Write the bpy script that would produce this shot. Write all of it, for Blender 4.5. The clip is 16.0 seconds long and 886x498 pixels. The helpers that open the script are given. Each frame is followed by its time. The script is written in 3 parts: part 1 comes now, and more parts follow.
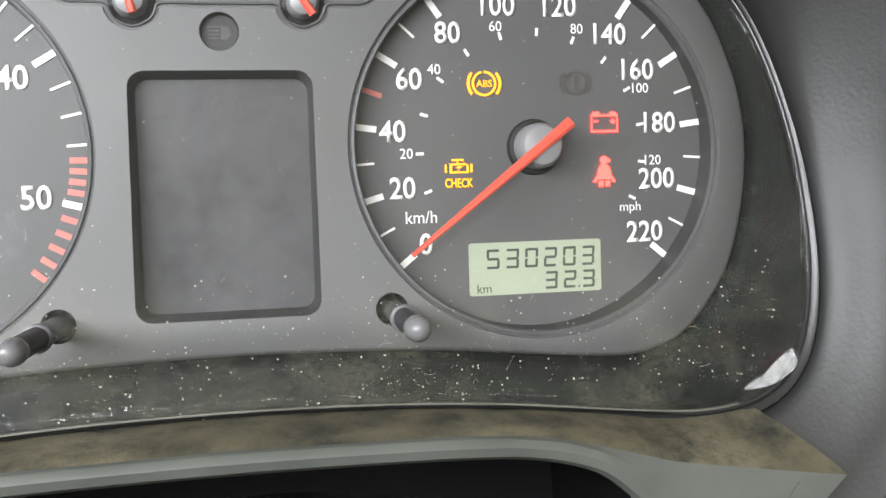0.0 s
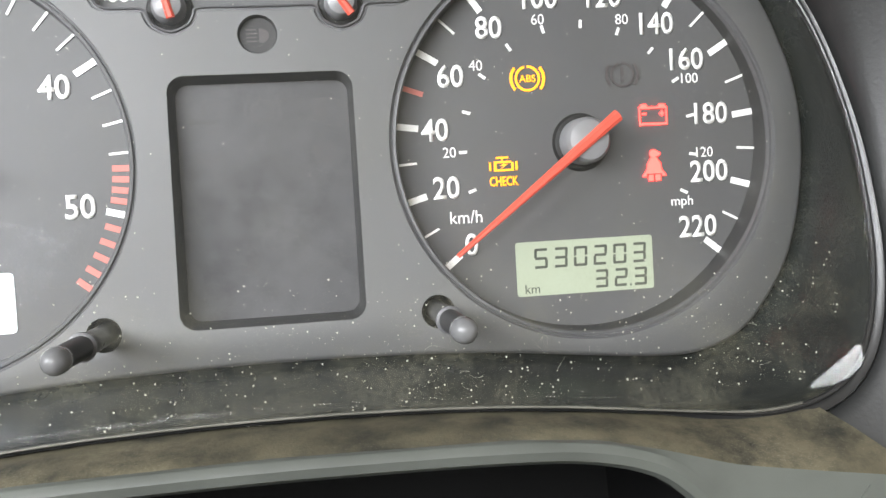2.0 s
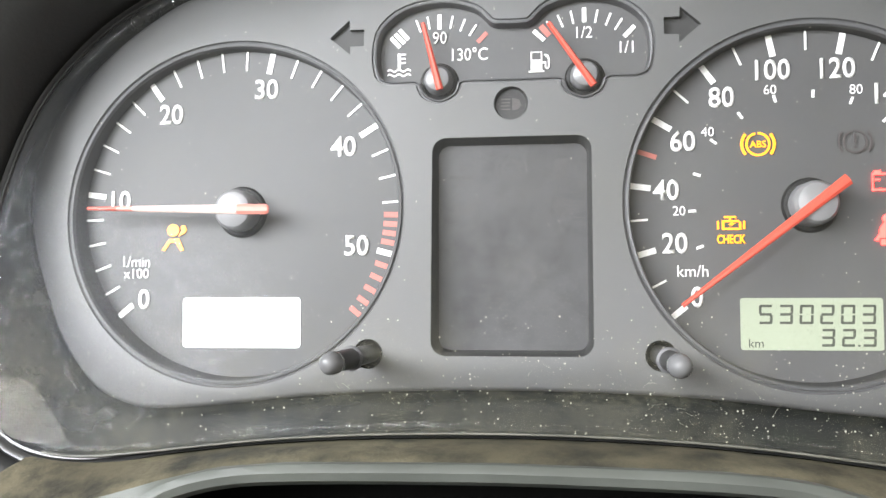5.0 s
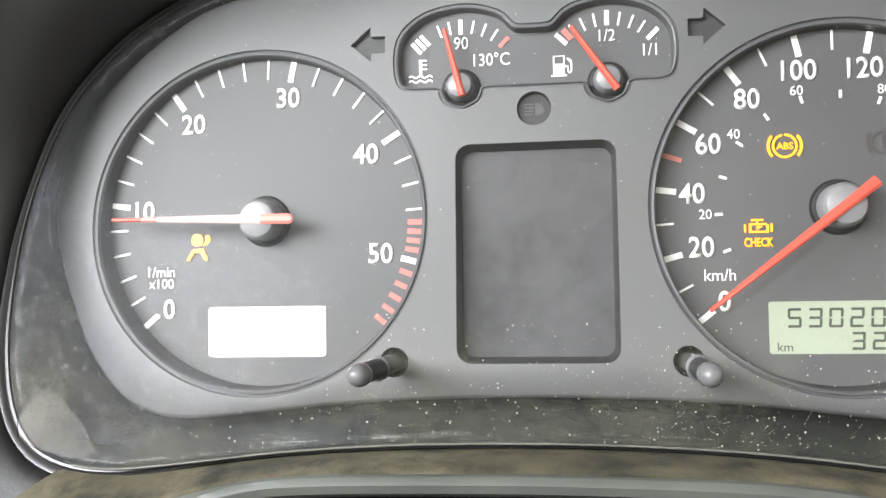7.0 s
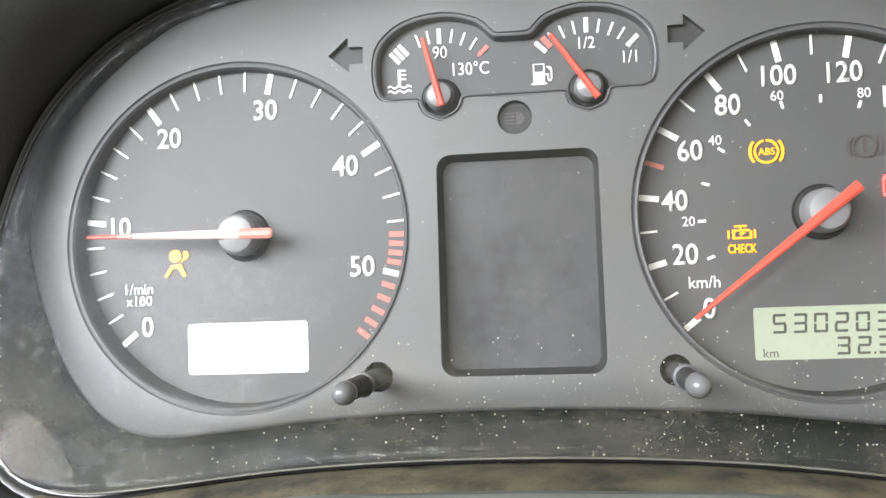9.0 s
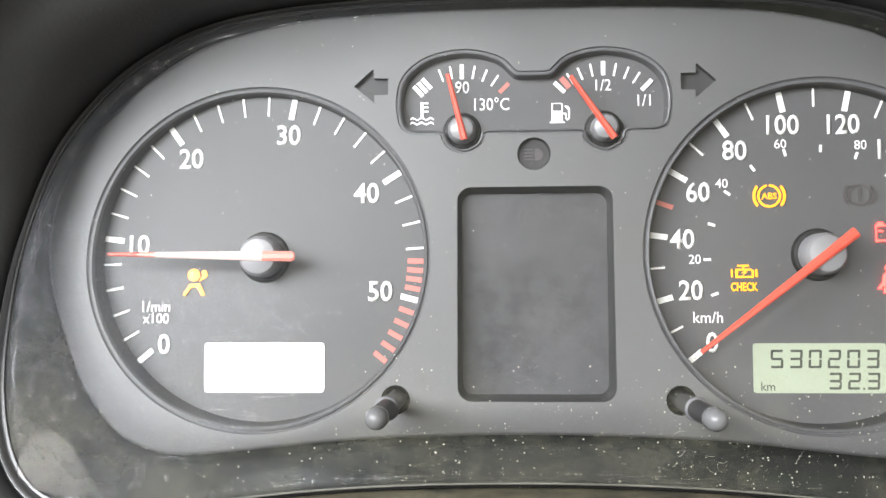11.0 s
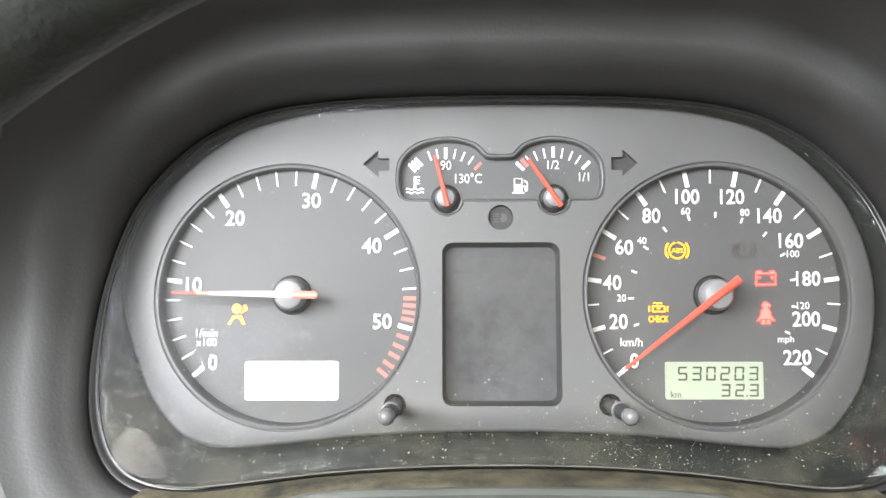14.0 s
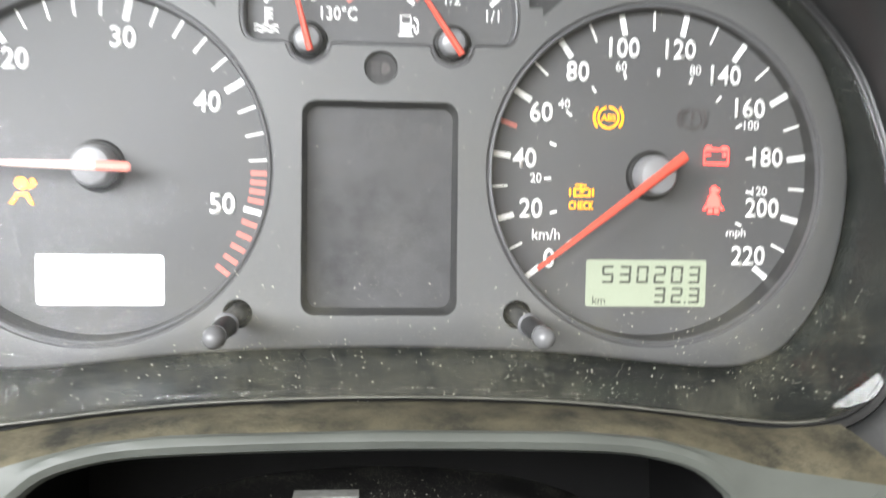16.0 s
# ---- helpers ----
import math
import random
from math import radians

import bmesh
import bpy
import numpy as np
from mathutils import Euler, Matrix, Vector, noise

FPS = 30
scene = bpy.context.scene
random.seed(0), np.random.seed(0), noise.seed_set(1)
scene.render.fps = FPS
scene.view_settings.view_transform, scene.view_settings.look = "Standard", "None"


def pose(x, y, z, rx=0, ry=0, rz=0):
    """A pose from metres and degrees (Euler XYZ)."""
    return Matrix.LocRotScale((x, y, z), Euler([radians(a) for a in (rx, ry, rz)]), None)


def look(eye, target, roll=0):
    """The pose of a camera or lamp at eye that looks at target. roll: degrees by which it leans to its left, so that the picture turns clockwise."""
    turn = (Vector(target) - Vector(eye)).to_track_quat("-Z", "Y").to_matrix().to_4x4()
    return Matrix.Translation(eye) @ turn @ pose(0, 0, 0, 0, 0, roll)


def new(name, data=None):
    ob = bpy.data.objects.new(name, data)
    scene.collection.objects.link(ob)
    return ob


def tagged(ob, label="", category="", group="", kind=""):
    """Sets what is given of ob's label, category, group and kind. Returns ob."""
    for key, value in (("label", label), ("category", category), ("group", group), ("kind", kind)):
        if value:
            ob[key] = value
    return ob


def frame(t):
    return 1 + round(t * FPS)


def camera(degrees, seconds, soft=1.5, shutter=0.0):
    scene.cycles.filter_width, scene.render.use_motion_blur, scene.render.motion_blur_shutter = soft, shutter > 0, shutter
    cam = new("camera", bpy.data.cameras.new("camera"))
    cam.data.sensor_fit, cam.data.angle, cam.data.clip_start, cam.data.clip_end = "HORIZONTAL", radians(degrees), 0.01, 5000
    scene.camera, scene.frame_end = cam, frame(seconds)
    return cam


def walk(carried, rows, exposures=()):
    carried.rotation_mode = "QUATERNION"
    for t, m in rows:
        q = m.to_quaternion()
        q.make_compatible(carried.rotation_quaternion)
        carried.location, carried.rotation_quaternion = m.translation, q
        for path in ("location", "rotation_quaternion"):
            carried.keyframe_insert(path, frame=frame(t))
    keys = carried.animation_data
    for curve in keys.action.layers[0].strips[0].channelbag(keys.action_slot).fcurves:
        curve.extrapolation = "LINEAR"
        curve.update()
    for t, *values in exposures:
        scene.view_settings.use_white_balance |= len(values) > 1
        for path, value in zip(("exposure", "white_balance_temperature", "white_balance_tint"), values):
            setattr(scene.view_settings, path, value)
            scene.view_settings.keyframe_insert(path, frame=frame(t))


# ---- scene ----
cam = camera(51.93, 16.0, shutter=0.5)
# seconds, place, yaw, pitch, roll
ROWS = [
    (0, 0.00992, -0.24727, -0.01521, -11.005, -2.728, 1.843),
    (0.5, 0.01163, -0.24259, -0.01552, -10.595, -2.681, 2.552),
    (1, 0.01192, -0.24154, -0.01835, -8.203, -2.348, 3.245),
    (1.5, 0.01184, -0.24169, -0.01712, -8.014, -2.263, 3.269),
    (2, 0.01186, -0.24204, -0.01707, -7.931, -2.190, 3.300),
    (2.5, 0.01212, -0.24223, -0.01792, -7.453, -1.249, 3.294),
    (3, 0.01056, -0.24357, -0.01655, -6.428, -0.001, 2.713),
    (3.5, 0.01073, -0.25673, -0.01415, 0.046, 1.176, 1.900),
    (4, 0.00800, -0.27211, -0.01280, 5.747, 1.752, 1.467),
    (4.5, 0.01537, -0.26971, -0.02790, 7.331, 3.463, 0.050),
    (7, 0.01253, -0.26919, -0.02258, 8.644, 2.858, 0.844),
    (7.5, 0.01266, -0.26796, -0.02251, 8.401, 2.809, 0.994),
    (8, 0.01131, -0.26606, -0.02300, 7.436, 3.080, 1.487),
    (8.5, 0.01141, -0.26634, -0.01861, 7.154, 2.350, 1.529),
    (9, 0.01077, -0.26663, -0.01908, 7.287, 2.848, 1.998),
    (11.5, -0.01783, -0.28985, -0.01200, 2.679, 3.533, -0.373),
    (12, -0.02184, -0.32412, -0.01222, 2.371, 4.083, -0.871),
    (12.5, -0.01579, -0.34390, 0.00047, 1.406, 3.442, -0.691),
    (13, -0.02308, -0.37624, 0.00061, 0.931, 4.765, -1.073),
    (13.5, -0.02251, -0.37690, -0.00250, 0.975, 4.286, -0.491),
    (14, -0.01703, -0.36432, -0.00800, 0.938, 4.257, 0.120),
    (14.5, -0.01715, -0.34040, 0.00179, 0.348, 2.093, -2.048),
    (15, -0.00618, -0.33672, 0.00687, -1.829, 1.074, -3.604),
    (15.5, -0.00367, -0.31877, -0.00392, -3.021, 0.450, -2.428),
    (16, -0.00449, -0.27941, -0.00356, -4.892, -3.987, -0.812),
]
walk(cam, [(t, pose(x, y, z, 90 + pitch, roll, yaw)) for t, x, y, z, yaw, pitch, roll in ROWS],
     exposures=[(0, -0.15), (1, -0.05), (2.5, -0.05), (3.5, 0.16), (9, 0.06), (11.5, 0.1), (12.5, 0.42), (13.2, 0.48), (14, 0.36), (15, 0.4), (16, 0.18)])
# ---- end of path
# ---- light ----
world = bpy.data.worlds.new("sky")
scene.world = world
world.use_nodes = True
wn = world.node_tree
sky = wn.nodes.new("ShaderNodeTexSky")
sky.sky_type = "NISHITA"
sky.sun_disc = False
sky.sun_elevation, sky.sun_rotation = radians(38), radians(-70)
wn.links.new(sky.outputs["Color"], wn.nodes["Background"].inputs["Color"])
wn.nodes["Background"].inputs["Strength"].default_value = 0.12


def window_light(name, place, target, width, height, watts, colour, spread=180):
    lamp = bpy.data.lights.new(name, "AREA")
    lamp.shape, lamp.size, lamp.size_y = "RECTANGLE", width, height
    lamp.energy, lamp.color, lamp.spread = watts, colour, radians(spread)
    ob = new(name, lamp)
    ob.matrix_world = look(place, target)
    return ob


window_light("side_window_light", (-0.475, -0.72, 0.21), (0.05, -0.10, 0.0), 0.90, 0.36, 35.0, (0.95, 0.97, 1.0))
window_light("far_window_light", (1.07, -0.65, 0.25), (0.0, -0.45, 0.05), 1.10, 0.38, 2.2, (1.0, 0.92, 0.76))
window_light("rear_window_light", (0.295, -1.97, 0.29), (0.1, 0.0, 0.0), 1.15, 0.27, 8.0, (1.0, 0.94, 0.82))
window_light("windscreen_light", (0.2, 0.28, 0.40), (0.15, -0.5, -0.1), 1.0, 0.40, 8.0, (0.98, 0.98, 1.0))

# ---- materials ----


def material(name):
    m = bpy.data.materials.new(name)
    m.use_nodes = True
    return m, m.node_tree.nodes, m.node_tree.links, m.node_tree.nodes["Principled BSDF"]


def plastic(name, colour, rough, grain=900.0, bump=0.15, stain=(0.0, (0, 0, 0)), stain_scale=40.0, spread=0.25, depth=0.0002, speck=0.0, spec=0.5):
    """Moulded plastic: fine grain, slow changes of tone and, if asked, a stain colour."""
    m, n, l, b = material(name)
    co = n.new("ShaderNodeTexCoord")
    fine = n.new("ShaderNodeTexNoise")
    fine.inputs["Scale"].default_value, fine.inputs["Detail"].default_value = grain, 3
    slow = n.new("ShaderNodeTexNoise")
    slow.inputs["Scale"].default_value, slow.inputs["Detail"].default_value = stain_scale, 6
    for t in (fine, slow):
        l.new(co.outputs["Object"], t.inputs["Vector"])
    ramp = n.new("ShaderNodeValToRGB")
    ramp.color_ramp.elements[0].position, ramp.color_ramp.elements[1].position = 0.3, 0.7
    ramp.color_ramp.elements[0].color = (*[c * (1 - spread) for c in colour], 1)
    ramp.color_ramp.elements[1].color = (*[c * (1 + spread) for c in colour], 1)
    l.new(slow.outputs["Fac"], ramp.inputs["Fac"])
    out = ramp.outputs["Color"]
    if stain[0] > 0:
        patch = n.new("ShaderNodeTexNoise")
        patch.inputs["Scale"].default_value, patch.inputs["Detail"].default_value = stain_scale * 2.2, 8
        patch.inputs["Roughness"].default_value = 0.7
        l.new(co.outputs["Object"], patch.inputs["Vector"])
        pr = n.new("ShaderNodeValToRGB")
        pr.color_ramp.elements[0].position, pr.color_ramp.elements[1].position = 0.42, 0.66
        pr.color_ramp.elements[1].color = (stain[0], stain[0], stain[0], 1)
        l.new(patch.outputs["Fac"], pr.inputs["Fac"])
        mix = n.new("ShaderNodeMix")
        mix.data_type = "RGBA"
        l.new(pr.outputs["Color"], mix.inputs["Factor"])
        l.new(out, mix.inputs["A"])
        mix.inputs["B"].default_value = (*stain[1], 1)
        out = mix.outputs["Result"]
    if speck > 0:
        grit = n.new("ShaderNodeTexNoise")
        grit.inputs["Scale"].default_value, grit.inputs["Detail"].default_value = 2200, 2
        l.new(co.outputs["Object"], grit.inputs["Vector"])
        both = n.new("ShaderNodeMath")
        both.operation = "MULTIPLY_ADD"
        both.inputs[1].default_value = 0.35
        l.new(slow.outputs["Fac"], both.inputs[0])
        l.new(grit.outputs["Fac"], both.inputs[2])
        gr = n.new("ShaderNodeMapRange")
        gr.inputs["From Min"].default_value, gr.inputs["From Max"].default_value = 0.78, 0.92
        gr.inputs["To Max"].default_value = speck
        l.new(both.outputs["Value"], gr.inputs["Value"])
        mx = n.new("ShaderNodeMix")
        mx.data_type = "RGBA"
        l.new(gr.outputs["Result"], mx.inputs["Factor"])
        l.new(out, mx.inputs["A"])
        mx.inputs["B"].default_value = (0.42, 0.40, 0.33, 1)
        out = mx.outputs["Result"]
    l.new(out, b.inputs["Base Color"])
    rr = n.new("ShaderNodeMapRange")
    rr.inputs["To Min"].default_value, rr.inputs["To Max"].default_value = rough - 0.08, rough + 0.08
    l.new(slow.outputs["Fac"], rr.inputs["Value"])
    l.new(rr.outputs["Result"], b.inputs["Roughness"])
    b.inputs["Specular IOR Level"].default_value = spec
    bp = n.new("ShaderNodeBump")
    bp.inputs["Strength"].default_value, bp.inputs["Distance"].default_value = bump, depth
    l.new(fine.outputs["Fac"], bp.inputs["Height"])
    l.new(bp.outputs["Normal"], b.inputs["Normal"])
    return m


def glow(name, colour, strength):
    m, n, l, b = material(name)
    b.inputs["Base Color"].default_value = (*[c * 0.5 for c in colour], 1)
    b.inputs["Emission Color"].default_value = (*colour, 1)
    b.inputs["Emission Strength"].default_value = strength
    return m


def clear_cover():
    """Thin clear plastic with settled dust, finger smears and fine scratches."""
    m, n, l, b = material("clear_cover")
    n.remove(b)
    out = n["Material Output"]
    co = n.new("ShaderNodeTexCoord")
    clear, gloss, dust = n.new("ShaderNodeBsdfTransparent"), n.new("ShaderNodeBsdfGlossy"), n.new("ShaderNodeBsdfDiffuse")
    gloss.inputs["Roughness"].default_value = 0.09
    gloss.inputs["Color"].default_value = (0.05, 0.05, 0.055, 1)
    dust.inputs["Color"].default_value = (0.33, 0.315, 0.22, 1)
    fres = n.new("ShaderNodeFresnel")
    fres.inputs["IOR"].default_value = 1.45
    m1 = n.new("ShaderNodeMixShader")
    l.new(fres.outputs["Fac"], m1.inputs["Fac"])
    l.new(clear.outputs["BSDF"], m1.inputs[1])
    l.new(gloss.outputs["BSDF"], m1.inputs[2])
    smear = n.new("ShaderNodeTexNoise")
    smear.inputs["Scale"].default_value, smear.inputs["Detail"].default_value = 26, 9
    smear.inputs["Roughness"].default_value = 0.72
    fine = n.new("ShaderNodeTexNoise")
    fine.inputs["Scale"].default_value, fine.inputs["Detail"].default_value = 1100, 3
    for t in (smear, fine):
        l.new(co.outputs["Object"], t.inputs["Vector"])
    sr = n.new("ShaderNodeMapRange")
    sr.inputs["From Min"].default_value, sr.inputs["From Max"].default_value = 0.44, 0.82
    sr.inputs["To Min"].default_value, sr.inputs["To Max"].default_value = 0.0, 0.22
    l.new(smear.outputs["Fac"], sr.inputs["Value"])
    fr = n.new("ShaderNodeMapRange")
    fr.inputs["From Min"].default_value, fr.inputs["From Max"].default_value = 0.35, 0.7
    fr.inputs["To Min"].default_value, fr.inputs["To Max"].default_value = 0.4, 1.6
    l.new(fine.outputs["Fac"], fr.inputs["Value"])
    mul = n.new("ShaderNodeMath")
    mul.operation = "MULTIPLY"
    sep = n.new("ShaderNodeSeparateXYZ")
    l.new(co.outputs["Object"], sep.inputs["Vector"])
    foot = n.new("ShaderNodeMapRange")
    foot.inputs["From Min"].default_value, foot.inputs["From Max"].default_value = -0.01, -0.056
    foot.inputs["To Min"].default_value, foot.inputs["To Max"].default_value = 0.12, 1.0
    l.new(sep.outputs["Z"], foot.inputs["Value"])
    low = n.new("ShaderNodeMath")
    low.operation = "MULTIPLY_ADD"
    low.inputs[2].default_value = 0.016
    l.new(sr.outputs["Result"], low.inputs[0])
    l.new(foot.outputs["Result"], low.inputs[1])
    l.new(low.outputs["Value"], mul.inputs[0])
    l.new(fr.outputs["Result"], mul.inputs[1])
    m2 = n.new("ShaderNodeMixShader")
    l.new(mul.outputs["Value"], m2.inputs["Fac"])
    haze = n.new("ShaderNodeBsdfGlossy")
    haze.inputs["Roughness"].default_value = 0.5
    haze.inputs["Color"].default_value = (0.86, 0.9, 1.0, 1)
    m3 = n.new("ShaderNodeMixShader")
    m3.inputs["Fac"].default_value = 0.005
    l.new(m1.outputs["Shader"], m3.inputs[1])
    l.new(haze.outputs["BSDF"], m3.inputs[2])
    l.new(m3.outputs["Shader"], m2.inputs[1])
    l.new(dust.outputs["BSDF"], m2.inputs[2])
    l.new(m2.outputs["Shader"], out.inputs["Surface"])
    return m


def clear_rim(name, rough, tint):
    """Clean clear plastic of the cover's turned-up rim."""
    m, n, l, b = material(name)
    n.remove(b)
    clear, gloss, fres, mix = n.new("ShaderNodeBsdfTransparent"), n.new("ShaderNodeBsdfGlossy"), n.new("ShaderNodeFresnel"), n.new("ShaderNodeMixShader")
    gloss.inputs["Roughness"].default_value = rough
    gloss.inputs["Color"].default_value = (tint, tint, tint, 1)
    fres.inputs["IOR"].default_value = 1.45
    l.new(fres.outputs["Fac"], mix.inputs["Fac"])
    l.new(clear.outputs["BSDF"], mix.inputs[1])
    l.new(gloss.outputs["BSDF"], mix.inputs[2])
    l.new(mix.outputs["Shader"], n["Material Output"].inputs["Surface"])
    return m


PLATE = plastic("grey_face_plastic", (0.062, 0.062, 0.063), 0.60, 1500, 0.16, (0.35, (0.056, 0.054, 0.048)), 22, spread=0.1, spec=1.0)
DIAL = plastic("black_dial_print", (0.070, 0.070, 0.072), 0.58, 2500, 0.06, (0.4, (0.075, 0.074, 0.070)), 30, spread=0.1, spec=0.5)
HUB_SHADE = plastic("dark_hub_shade", (0.014, 0.014, 0.014), 0.5, 1800, 0.1, spec=0.2)
LAMP_AND_SHADE = plastic("dark_lamp_and_shade_plastic", (0.034, 0.034, 0.034), 0.5, 1800, 0.1, spec=0.3)
RINGS = plastic("grey_ring_plastic", (0.075, 0.075, 0.078), 0.45, 1500, 0.1, spread=0.1)
WALL = plastic("black_housing_plastic", (0.008, 0.010, 0.0095), 0.25, 1500, 0.03, (0.12, (0.028, 0.029, 0.023)), 60, speck=0.07, spec=0.35)
BEZEL = plastic("black_bezel_plastic", (0.016, 0.016, 0.016), 0.32, 1500, 0.08, spec=0.5)
HOOD = plastic("grained_hood_plastic", (0.012, 0.0125, 0.012), 0.55, 800, 0.5, spread=0.22, spec=0.7)
SILL = plastic("dusty_sill_plastic", (0.094, 0.083, 0.053), 0.78, 1400, 0.45, (0.97, (0.016, 0.016, 0.012)), 30, spread=0.3, speck=0.1, spec=0.3)
LIP = plastic("grey_green_lip_plastic", (0.070, 0.075, 0.066), 0.5, 1200, 0.2, spread=0.15, spec=0.4)
COLUMN = plastic("black_column_plastic", (0.008, 0.008, 0.008), 0.6, 900, 0.3, (0.25, (0.02, 0.02, 0.018)), 60, speck=0.5, spec=0.1)
LEATHER = plastic("grained_wheel_leather", (0.028, 0.032, 0.030), 0.55, 520, 0.6, depth=0.0007, spec=0.4)
PIN = plastic("dark_pin_plastic", (0.02, 0.02, 0.02), 0.3, 1500, 0.1)
TIP = plastic("grey_pin_tip", (0.12, 0.12, 0.122), 0.25, 1500, 0.08)
HUB = plastic("grey_hub_plastic", (0.185, 0.185, 0.19), 0.3, 1800, 0.06, spread=0.06)
WHITE = plastic("white_dial_print", (0.80, 0.80, 0.78), 0.6, 1500, 0.02, spread=0.03)
REDPRINT = plastic("red_dial_print", (0.48, 0.15, 0.125), 0.6, 1500, 0.02, spread=0.06)
WINDOW = plastic("smoked_window_plastic", (0.066, 0.066, 0.068), 0.5, 1500, 0.05, (0.95, (0.034, 0.034, 0.036)), 14, spread=0.15, spec=0.3)
SEGMENT = plastic("dark_segment", (0.05, 0.057, 0.043), 0.6, 1500, 0.02)
UNLIT = plastic("unlit_symbol", (0.05, 0.049, 0.05), 0.6, 1500, 0.02)
UNLITRED = plastic("unlit_red_symbol", (0.064, 0.055, 0.055), 0.6, 1500, 0.02)
TRIM = plastic("cabin_lining", (0.34, 0.31, 0.26), 0.85, 500, 0.3)
EDGE = plastic("cover_edge_highlight", (0.095, 0.093, 0.078), 0.4, 900, 0.3, (0.6, (0.06, 0.06, 0.05)), 60)
DUST = plastic("dust_grain", (0.4, 0.39, 0.33), 0.8, 1500, 0.02)
# needle brightness comes partly from a weak glow added to the material
NEEDLE = glow("red_needle_glow", (0.9, 0.115, 0.07), 0.42)
NEEDLE_PALE = glow("pale_needle_glow", (1.0, 0.72, 0.66), 0.55)
NEEDLE_PINK = glow("pink_needle_glow", (0.95, 0.30, 0.24), 0.5)
YELLOW = glow("yellow_lamp", (1.0, 0.40, 0.012), 2.1)
ORANGE = glow("orange_lamp", (1.0, 0.42, 0.04), 2.6)
RED = glow("red_lamp", (1.0, 0.04, 0.032), 9.5)
PALE = glow("white_display", (0.95, 1.0, 1.0), 1.3)
GREEN = glow("green_display", (0.48, 0.54, 0.40), 0.27)
COVER = clear_cover()
COVE = clear_rim("clear_rim", 0.1, 0.14)
CORNER = clear_rim("clear_rim_glint", 0.05, 0.3)
BLACK = plastic("shade_black", (0.004, 0.004, 0.004), 0.8, 900, 0.2, spec=0.08)
PAPER = plastic("pale_label_stock", (0.3, 0.3, 0.28), 0.6, 900, 0.2, (0.5, (0.16, 0.155, 0.13)), 200)

# ---- helpers of the build; all numbers in millimetres ----
K = 0.001


def cover_y(z):
    return -24.6 + 0.22 * z


def plate_y(z):
    return -7.5 + 0.06 * z


def part(name, bm, mat, parent=None, label="", smooth=False):
    bmesh.ops.recalc_face_normals(bm, faces=bm.faces)
    bmesh.ops.scale(bm, vec=(K, K, K), verts=bm.verts)
    me = bpy.data.meshes.new(name)
    bm.to_mesh(me)
    bm.free()
    me.materials.append(mat)
    if smooth:
        for p in me.polygons:
            p.use_smooth = True
        me.set_sharp_from_angle(angle=radians(38))
    ob = new(name, me)
    ob.parent = parent
    if label:
        ob["label"] = label
    return ob


def empty(name, label, category, group="", kind=""):
    return tagged(new(name), label, category, group, kind)


def prism(bm, pts, front, back):
    """A flat piece with that outline (x, z) between two depths, numbers or functions of z."""
    f = front if callable(front) else (lambda z: front)
    k = back if callable(back) else (lambda z: back)
    a = [bm.verts.new((x, f(z), z)) for x, z in pts]
    c = [bm.verts.new((x, k(z), z)) for x, z in pts]
    bm.faces.new(a)
    bm.faces.new(c[::-1])
    for i in range(len(pts)):
        j = (i + 1) % len(pts)
        bm.faces.new((a[i], a[j], c[j], c[i]))
    return bm


def loft(bm, rings, closed=True, cap_start=False, cap_end=False):
    vs = [[bm.verts.new(p) for p in r] for r in rings]
    for a, c in zip(vs, vs[1:]):
        n = len(a)
        for i in range(n if closed else n - 1):
            j = (i + 1) % n
            bm.faces.new((a[i], a[j], c[j], c[i]))
    if cap_start:
        bm.faces.new(vs[0])
    if cap_end:
        bm.faces.new(vs[-1])
    return bm


def circle(x, z, r, n=64, start=0.0, end=360.0):
    full = abs(end - start) >= 360
    m = n if full else n + 1
    return [(x + r * math.sin(radians(start + (end - start) * i / n)), z + r * math.cos(radians(start + (end - start) * i / n))) for i in range(m)]


def smooth_path(pts, n, closed=True):
    """A Catmull-Rom curve through the points, n steps to a span."""
    out, m = [], len(pts)
    for i in range(m if closed else m - 1):
        p = [pts[(i + k) % m] if closed else pts[min(max(i + k, 0), m - 1)] for k in (-1, 0, 1, 2)]
        for s in range(n):
            u = s / n
            out.append(tuple(0.5 * (2 * p[1][c] + (p[2][c] - p[0][c]) * u + (2 * p[0][c] - 5 * p[1][c] + 4 * p[2][c] - p[3][c]) * u * u + (3 * p[1][c] - p[0][c] - 3 * p[2][c] + p[3][c]) * u ** 3) for c in range(len(p[1]))))
    if not closed:
        out.append(tuple(pts[-1]))
    return out


def resample(pts, n, closed=True):
    """n points at even steps along the line."""
    p = [Vector(q) for q in pts] + ([Vector(pts[0])] if closed else [])
    cum = [0.0]
    for a, c in zip(p, p[1:]):
        cum.append(cum[-1] + (c - a).length)
    out, k = [], 0
    for i in range(n):
        d = cum[-1] * i / (n if closed else n - 1)
        while k < len(cum) - 2 and cum[k + 1] < d:
            k += 1
        u = (d - cum[k]) / max(cum[k + 1] - cum[k], 1e-9)
        out.append(tuple(p[k].lerp(p[k + 1], min(max(u, 0), 1))))
    return out


def normals(pts, closed=True):
    """Outward normals of a line that runs anticlockwise in (x, z)."""
    n, out = len(pts), []
    for i in range(n):
        a = pts[(i - 1) % n] if closed else pts[max(i - 1, 0)]
        c = pts[(i + 1) % n] if closed else pts[min(i + 1, n - 1)]
        d = Vector((c[0] - a[0], c[1] - a[1])).normalized()
        out.append((d.y, -d.x))
    return out


